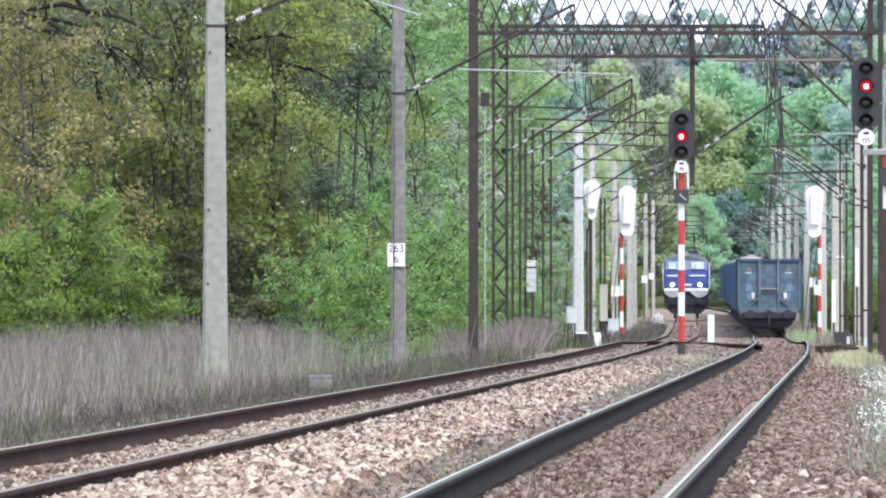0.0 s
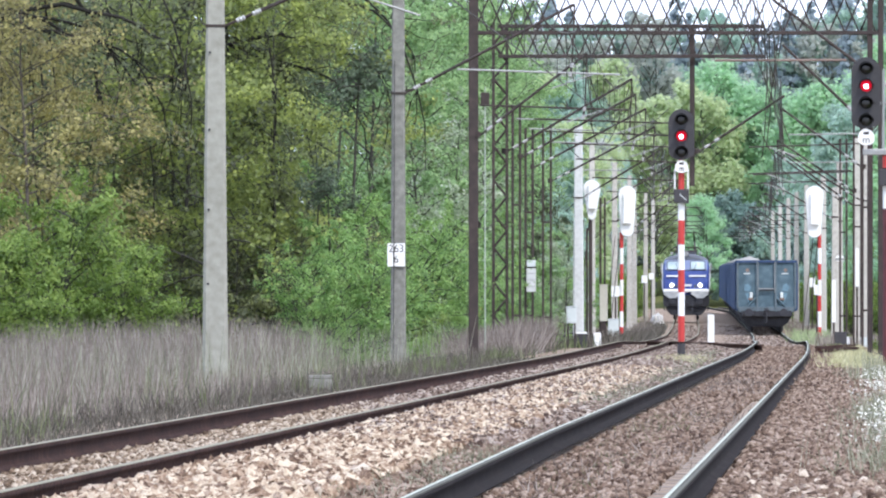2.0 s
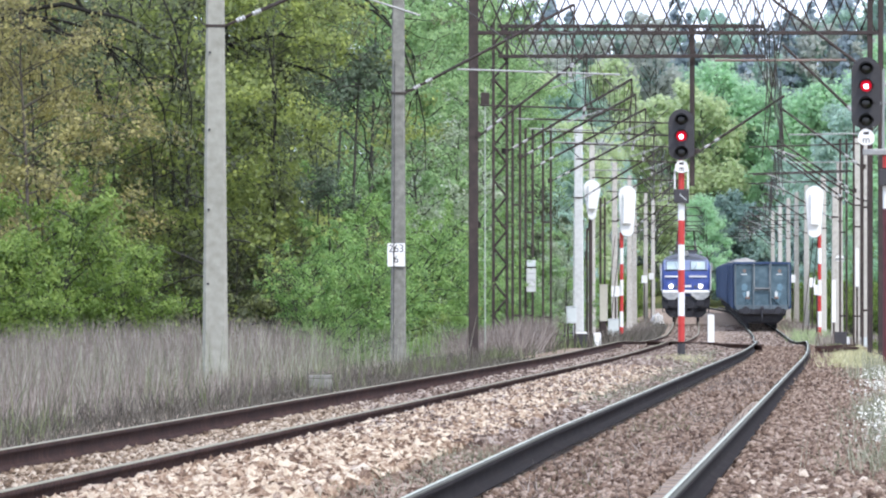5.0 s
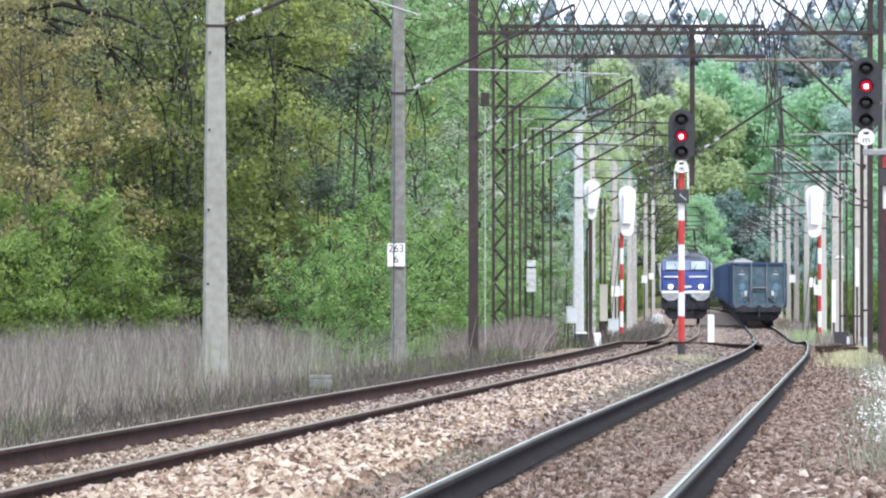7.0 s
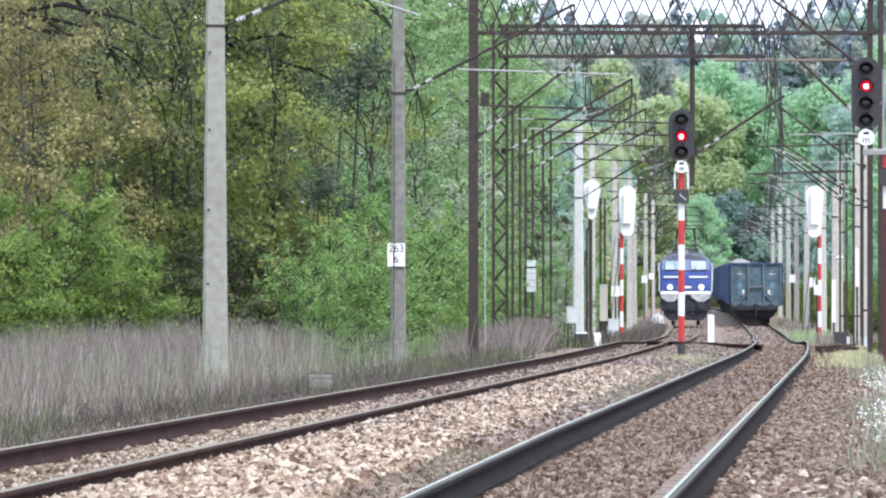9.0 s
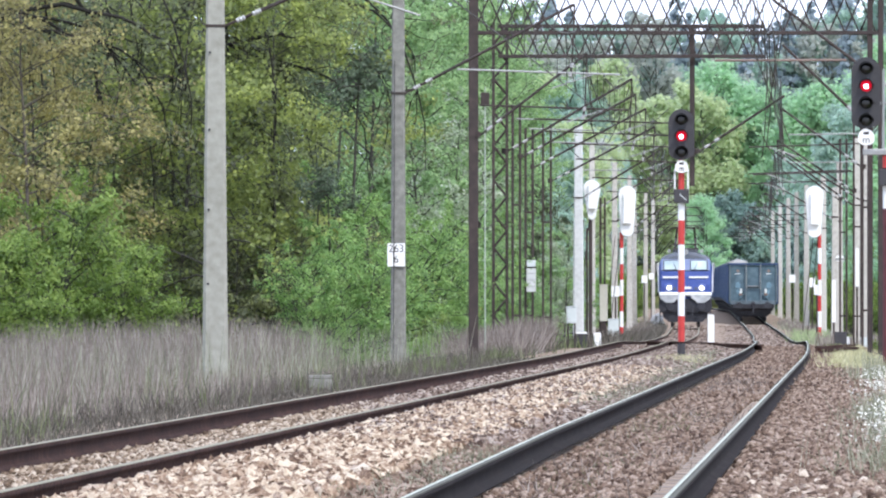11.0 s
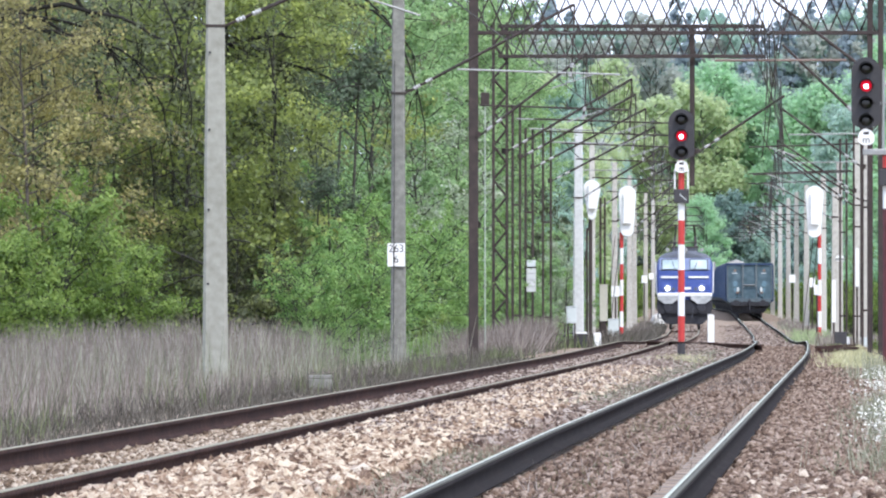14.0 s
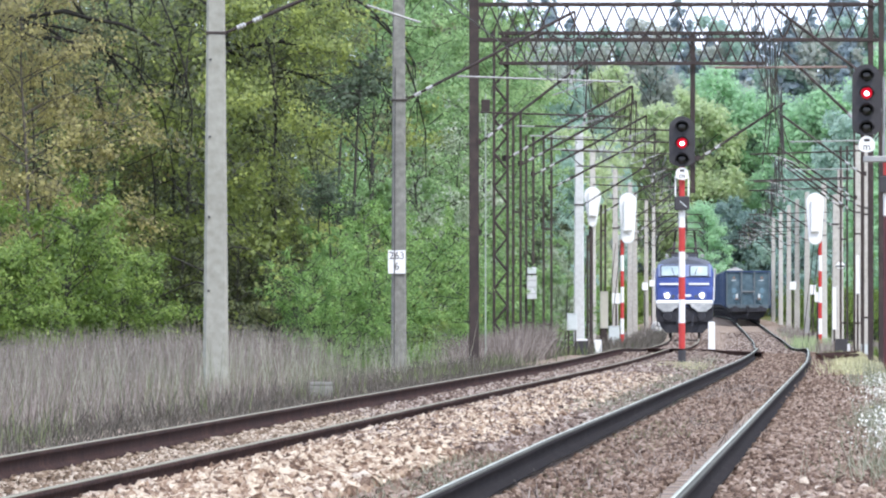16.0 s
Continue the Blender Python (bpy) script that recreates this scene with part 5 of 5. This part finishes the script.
for y in range(560, 1240, 34):
    for side in (-1, 1):
        for k in range(2 if y < 900 else 3):
            off = 7.5 + k * 5.5 + g.uniform(-1, 1)
            x = lx(y) - off if side < 0 else rx(y) + off
            if side > 0 and y < 620:
                continue
            u = g.uniform()
            if y > 960:
                kind = "teal" if u < 0.5 else "grey"
            elif side < 0:
                kind = "yellow" if u < 0.25 else "brown" if u < 0.6 else "grey" if u < 0.8 else "green"
            else:
                kind = "green" if u < 0.45 else "grey"
            rows[kind].append((x, y + g.uniform(-8, 8), g.uniform(0.55, 0.85)))
# the wood that closes the view behind the line's far bend: height and kind by stretch
for x0, x1, step, y, h, kinds in ((2, 21, 2.6, 1292, 26.5, ("brown", "grey", "brown", "yellow")), (23.4, 31, 3.1, 1284, 25.5, ("yellow",)),
                                  (30.5, 39.5, 2.7, 1290, 25.5, ("green", "grey")), (40.5, 52, 3.6, 1284, 25.0, ("green",)),
                                  (0, 62, 2.2, 1335, 29.5, ("grey", "conifer", "brown")), (1, 66, 1.7, 1385, 30.5, ("conifer",)), (38, 66, 2.6, 1375, 31.5, ("conifer",))):
    for k, x in enumerate(np.arange(x0, x1, step)):
        hh = h * g.uniform(0.88, 1.06) * (0.975 if y > 1300 and 8 < x < 29 else 1.0)
        kind = kinds[k % len(kinds)]
        rows[kind].append((float(x) + g.uniform(-0.6, 0.6), y + g.uniform(-7, 7), hh / {"conifer": 22, "grey": 20, "brown": 20}.get(kind, 19)))
rows["teal"] += [(29.5 + 2.4 * k, 1263 + 3 * (k % 2), 0.75 + 0.08 * (k % 3)) for k in range(6)]
rows["green"] += [(28.9, 1256, 0.7), (27.4, 1262, 0.5)]
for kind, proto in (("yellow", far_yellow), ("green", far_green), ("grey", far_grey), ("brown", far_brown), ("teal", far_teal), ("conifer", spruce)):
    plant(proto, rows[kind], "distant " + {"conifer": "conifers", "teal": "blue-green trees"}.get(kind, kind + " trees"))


# ---- grass, weeds ----
def blades(name, pts, h0, h1, w, material, label, lean=0.18, category="grass"):
    n = len(pts)
    h = rng.uniform(h0, h1, (n, 1)) if np.isscalar(h0) else (h0 + (h1 - h0) * rng.uniform(size=n))[:, None]
    a = rng.uniform(0, math.tau, n)
    side = np.stack([np.cos(a), np.sin(a) * 0.3, np.zeros(n)], 1) * w
    tip = np.concatenate([rng.normal(0, lean, (n, 2)) * h, h], 1)
    mid = tip * 0.55 + np.concatenate([rng.normal(0, lean * 0.15, (n, 2)) * h, np.zeros((n, 1))], 1)
    v = np.stack([pts - side, pts + side, pts + mid + side * 0.7, pts + mid - side * 0.7, pts + tip + side * 0.25, pts + tip - side * 0.25], 1).reshape(-1, 3)
    i = np.arange(n)[:, None] * 6
    fc = np.concatenate([i + np.array([[0, 1, 2, 3]]), i + np.array([[3, 2, 4, 5]])])
    ob = new(name, fast_mesh(name, v, fc, material))
    return tagged(ob, label, category, kind="stuff")


def noise_field(a, b):
    return 0.5 + 0.25 * np.sin(a * 2.1 + 1.3 * np.sin(b * 3)) + 0.25 * np.sin(b * 2.7 + 1.7 * np.sin(a * 1.9)) + 0.15 * np.sin(a * 7 + b * 5)


def scatter(n, y0, y1, off0, off1, centre, clump=0.0, power=1.0):
    y = y0 + (y1 - y0) * rng.uniform(size=n) ** power
    off = rng.uniform(off0, off1, n)
    if clump:
        cy, co = rng.uniform(y0, y1, 60), rng.uniform(off0, off1, 60)
        k = rng.integers(0, 60, n)
        y, off = cy[k] + rng.normal(0, clump * 4, n), co[k] + rng.normal(0, clump, n)
    x = np.interp(y, SPAN, RIGHT_X) - (GAP if centre is lx else 0) + off
    z = np.maximum(ground_z(x, y), np.interp(y, SPAN, LINE_Z) - 0.2 - 0.6 * np.clip((np.abs(x - np.interp(y, SPAN, RIGHT_X) + GAP / 2) - 4.2) / 2, 0, 1)) - 0.03
    return np.stack([x, y, z], 1)


p = scatter(48000, 82, 225, -10.5, -2.7, lx, power=0.9)
wave = np.clip(noise_field(p[:, 0] * 0.5, p[:, 1] * 0.06), 0, 1)
near = np.clip((p[:, 1] - 130) / 50, 0, 1) * np.clip((p[:, 0] - np.interp(p[:, 1], SPAN, RIGHT_X) + GAP + 5.0) / 1.5, 0, 1)
wave = wave * (1 - 0.95 * near) - 0.3 * near
blades("dry_grass", p, 0.2 + 0.3 * wave, 0.7 + 0.6 * wave, 0.005, M_DRY, "tall dry greyish-brown grass stems beside the track", 0.24)
p = scatter(9000, 85, 225, -10, -2.8, lx, clump=0.7)
blades("green_grass", p, 0.1, 0.4, 0.007, M_BLADE, "green grass growing under the dry stems")
p = scatter(9000, 380, 700, -7, -1.7, lx)
blades("dry_grass", p, 0.25, 0.7, 0.014, M_DRY, "distant dry grass along the track", 0.1)
p = scatter(5000, 300, 520, -8, -2.2, lx, clump=0.5)
blades("green_grass", p, 0.2, 0.5, 0.02, M_BLADE, "distant green grass along the track")
p = scatter(1500, 66, 200, -1.75, -1.05, rx, clump=0.12)
blades("green_grass", p, 0.04, 0.15, 0.004, M_WEED, "sparse weeds growing in the ballast between the tracks", 0.5)
p = scatter(800, 70, 220, -0.45, 0.5, rx, clump=0.07)
blades("green_grass", p, 0.04, 0.16, 0.005, M_DRY, "sparse dry weeds between the rails", 0.5)
p = scatter(13000, 76, 300, 2.2, 4.6, rx, clump=0.28)
blades("green_grass", p, 0.12, 0.42, 0.006, M_WEED, "green and dry weeds beside the track")
p = scatter(1200, 225, 300, -2.4, -1.5, rx, clump=0.14)
blades("green_grass", p, 0.06, 0.22, 0.008, M_WEED, "yellow-green weeds round the signal foot", 0.4)
p = scatter(3000, 260, 420, 1.8, 5, rx, clump=0.3)
blades("green_grass", p, 0.06, 0.18, 0.016, M_BLADE, "yellow-green grass beside the far track")


# low dark blades paint the shade at the foot of the tall stems
p = scatter(16000, 80, 260, -4.6, -2.3, lx)
blades("dead_grass", p, 0.12, 0.5, 0.006, M_DRY_DARK, "low dead grass with painted foot shade along the track edge", 0.4)
p = scatter(1500, 82, 104, -4.6, -2.5, lx, clump=0.3)
blades("green_grass", p, 0.15, 0.5, 0.006, M_BLADE, "fresh green weeds at the edge of the dry grass", 0.4)
p = scatter(2600, 86, 260, -8, -2.8, lx)
blades("dry_grass", p, 0.8, 1.45, 0.006, M_WEED, "tall single pale dry stems", 0.2)
p = scatter(900, 74, 96, -1.7, -1.05, rx, clump=0.09)
blades("weed_tuft", p, 0.04, 0.17, 0.004, M_WEED, "pale grey-green weed tufts in the ballast", 0.5)
p = scatter(8500, 72, 150, 2.05, 3.4, rx, clump=0.22)
blades("weed_tuft", p, 0.1, 0.4, 0.004, M_WEED, "pale weeds along the ballast shoulder", 0.4)
p = scatter(2600, 222, 280, 1.6, 2.8, rx, clump=0.3)
blades("straw_grass", p, 0.08, 0.26, 0.01, M_STRAW, "pale yellow-green weeds beside the signal", 0.4)
p = scatter(12000, 365, 640, -5.0, -1.1, lx)
blades("dry_brush", p, 0.15, 0.65, 0.018, M_DRY_DARK, "dark lilac-brown brush beside the far track", 0.35)
p = scatter(8000, 392, 700, 1.5, 6.5, rx)
blades("dry_grass", p, 0.2, 0.6, 0.016, M_DRY, "dry grass beside the far track", 0.25)
p = scatter(4500, 392, 700, 1.7, 6.5, rx, clump=0.5)
blades("green_grass", p, 0.15, 0.45, 0.016, M_WEED, "pale green grass beside the far track", 0.3)
p = scatter(22000, 215, 330, -9, -2.3, lx)
blades("dead_grass", p, 0.15, 0.5, 0.008, M_DRY_DARK, "dull dark grass below the bushes", 0.35)
p = scatter(6000, 200, 330, -7, -2.4, lx, clump=0.6)
blades("green_grass", p, 0.15, 0.45, 0.008, M_BLADE, "green grass below the bushes", 0.35)
p = scatter(3500, 200, 300, -9, -2.6, lx)
blades("dry_grass", p, 0.2, 0.65, 0.007, M_DRY, "thin dry stems below the bushes", 0.25)
p = scatter(2600, 120, 260, -2.0, -1.1, rx, clump=0.2)
blades("weed_tuft", p, 0.05, 0.2, 0.007, M_WEED, "pale weeds along the edge of the clean ballast", 0.5)
p = scatter(6500, 228, 330, 1.8, 3.5, rx, clump=0.3)
blades("straw_grass", p, 0.05, 0.22, 0.012, M_STRAW, "yellowish straw grass beside the signal mast", 0.5)
p = scatter(1300, 236, 262, -2.5, -1.5, rx, clump=0.14)
blades("straw_grass", p, 0.06, 0.24, 0.008, M_STRAW, "yellowish grass round the signal foot", 0.4)
p = scatter(800, 64, 190, -0.55, 0.5, rx, clump=0.1)
blades("dead_grass", p, 0.05, 0.2, 0.006, M_DRY, "thin dead weeds between the rails", 0.6)
p = scatter(1300, 62, 130, -0.45, 0.1, rx, clump=0.09)
blades("green_grass", p, 0.03, 0.13, 0.004, M_BLADE, "small green weeds between the rails", 0.5)
p = scatter(4000, 80, 118, -4.6, -2.4, lx, clump=0.35)
blades("green_grass", p, 0.1, 0.36, 0.006, M_BLADE, "fresh green weeds beside the rail", 0.4)
p = scatter(7000, 80, 200, -3.6, -2.3, lx)
blades("dead_grass", p, 0.08, 0.3, 0.006, M_DRY_DARK, "low matted dead grass beside the rail", 0.5)
p = scatter(9000, 80, 260, -2.3, -0.95, lx)
blades("dead_grass", p, 0.05, 0.2, 0.007, M_DRY_DARK, "short dead grass in the ballast edge", 0.5)
p = scatter(13000, 197, 262, -11.5, -5.7, lx)
wave = np.clip(noise_field(p[:, 0] * 0.6, p[:, 1] * 0.09), 0, 1)
blades("dry_grass", p, 0.5 + 0.4 * wave, 1.15 + 0.55 * wave, 0.007, M_DRY, "tall pale lilac-grey dry grass before the bushes", 0.22)
p = scatter(5000, 105, 215, -8, -3.2, lx, clump=0.5)
blades("green_grass", p, 0.3, 0.85, 0.006, M_BLADE, "thin green stems among the tall dry grass", 0.22)
p = scatter(800, 436, 500, 1.1, 2.2, rx, clump=0.2)
blades("straw_grass", p, 0.2, 0.7, 0.02, M_LIGHTWEED, "pale yellow-green tall weeds beside the far track", 0.3)
# dry brush at the foot of the gantry posts
p = scatter(8000, 283, 322, -4.4, -2.3, lx)
blades("dry_brush", p, 0.4, 1.2, 0.009, M_DRY, "tangled lilac-brown dry brush at the gantry foot", 0.3)
# flowering weeds on the shoulder
for material, n, name, label in ((M_FLOWER, 6000, "white_flowers", "small white flowers in the weeds beside the track"), (M_YELLOW, 700, "yellow_flowers", "small yellow flowers in the weeds beside the track")):
    p = np.concatenate([scatter(n - 300, 80, 190, 2.1, 3.5, rx, clump=0.2), scatter(300, 82, 105, -3.6, -2.5, lx, clump=0.15)])
    p[:, 2] += rng.uniform(0.08, 0.4, n)
    v, fc = leaf_cards(p, 0.026 if material is M_FLOWER else 0.018, rng)
    tagged(new(name, fast_mesh(name, v, fc, material)), label, "flowers", kind="stuff")


# ---- ballast stones ----
def stones(name, n, y0, y1, off0, off1, centre, material, label, s0=0.022, s1=0.042, power=1.0, top=-0.185, bare=2.0):
    y = y0 + (y1 - y0) * rng.uniform(size=n) ** power
    off = rng.uniform(off0, off1, n)
    # stones thin out where sand and dirt fill the bed
    keep = (noise_field(off * 1.6 + 2, y * 0.35) < bare) | (rng.uniform(size=n) < 0.2)
    y, off = y[keep], off[keep]
    n = len(y)
    x = np.interp(y, SPAN, RIGHT_X) - (GAP if centre is lx else 0)
    heap = 0.085 * np.sin(np.pi * np.clip((off - 0.7) / 1.95, 0, 1)) if centre is lx else 0
    c = np.stack([x + off, y, np.interp(y, SPAN, LINE_Z) + top + heap + rng.uniform(-0.01, 0.02, n)], 1)
    d = np.array([[1, 0, 0], [0, 1, 0], [-1, 0, 0], [0, -1, 0], [0, 0, 1], [0, 0, -1]], float)
    s = rng.uniform(s0, s1, (n, 1, 1)) * rng.uniform(0.7, 1.3, (n, 6, 1))
    q = rng.normal(size=(n, 4))
    q /= np.linalg.norm(q, axis=1)[:, None]
    w, a, b, e = q.T
    R = np.stack([np.stack([1 - 2 * (b * b + e * e), 2 * (a * b - e * w), 2 * (a * e + b * w)], -1),
                  np.stack([2 * (a * b + e * w), 1 - 2 * (a * a + e * e), 2 * (b * e - a * w)], -1),
                  np.stack([2 * (a * e - b * w), 2 * (b * e + a * w), 1 - 2 * (a * a + b * b)], -1)], 1)
    v = c[:, None] + np.einsum("nij,nkj->nki", R, d[None] * s)
    fi = np.array([[0, 1, 4], [1, 2, 4], [2, 3, 4], [3, 0, 4], [1, 0, 5], [2, 1, 5], [3, 2, 5], [0, 3, 5]])
    fc = (np.arange(n)[:, None, None] * 6 + fi[None]).reshape(-1, 3)
    ob = new(name, fast_mesh(name, v.reshape(-1, 3), fc, material))
    return tagged(ob, label, "ballast stones", kind="stuff")


stones("ballast_stones", 26000, 60, 215, 0.97, 2.5, lx, M_STONE, "clean pinkish crushed granite between the tracks", 0.034, 0.075, power=1.9)
stones("ballast_stones", 20000, 60, 150, -0.65, 0.65, lx, M_STONE_TAN, "pale tan crushed granite between the rails", power=1.3, top=-0.222, bare=0.62)
stones("ballast_stones", 14000, 60, 150, -0.65, 0.42, rx, M_STONE_DIRTY, "rusty brown crushed granite between the rails", 0.018, 0.042, power=1.3, bare=0.72)
stones("ballast_stones", 6000, 60, 150, -1.6, -0.85, rx, M_STONE_DIRTY, "brown dirty crushed granite beside the rail", 0.024, 0.05, power=1.3)
stones("ballast_stones", 24000, 60, 170, 0.85, 3.0, rx, M_STONE_DIRTY, "rusty reddish crushed granite beside the track", 0.02, 0.047, power=1.3)
stones("ballast_stones", 18000, 100, 340, 0.85, 3.3, lx, M_STONE_MID, "distant pinkish crushed granite between the tracks", 0.035, 0.075)
stones("ballast_stones", 7000, 140, 340, -0.62, 0.62, lx, M_STONE_MID, "distant pale crushed granite between the rails", 0.03, 0.05, top=-0.215)
stones("ballast_stones", 12000, 150, 340, -0.65, 2.5, rx, M_STONE_DIRTY, "distant brown crushed granite beside the rails", 0.03, 0.05)
stones("ballast_stones", 12000, 340, 680, -5.0, 1.0, rx, M_STONE_MID, "distant crushed stone on the far line", 0.05, 0.085)

# loose single stones on the shoulder, four shapes
shapes = []
for k in range(4):
    bm = bmesh.new()
    bmesh.ops.create_icosphere(bm, subdivisions=1, radius=1.0)
    for v in bm.verts:
        v.co = Vector((v.co.x * 1.15, v.co.y, v.co.z * 0.8)) * (0.78 + 0.4 * ((int(v.index) * 37 + k * 53) % 17) / 17)
    me = bpy.data.meshes.new("stone")
    bm.to_mesh(me)
    bm.free()
    me.materials.append(M_STONE_PIECE)
    shapes.append(me)
for k in range(300):
    y = 62 + 22 * rng.uniform()
    if k % 3:
        x, z = lx(y) + rng.uniform(0.95, 2.5), -0.105
    else:
        x, z = rx(y) + rng.uniform(0.95, 2.0), -0.165
    ob = new("stone", shapes[k % 4])
    ob.parent = bed
    s = rng.uniform(0.03, 0.055)
    ob.matrix_local = pose(x, y, z, *rng.uniform(0, 360, 3)) @ Matrix.Scale(s, 4)

motions()
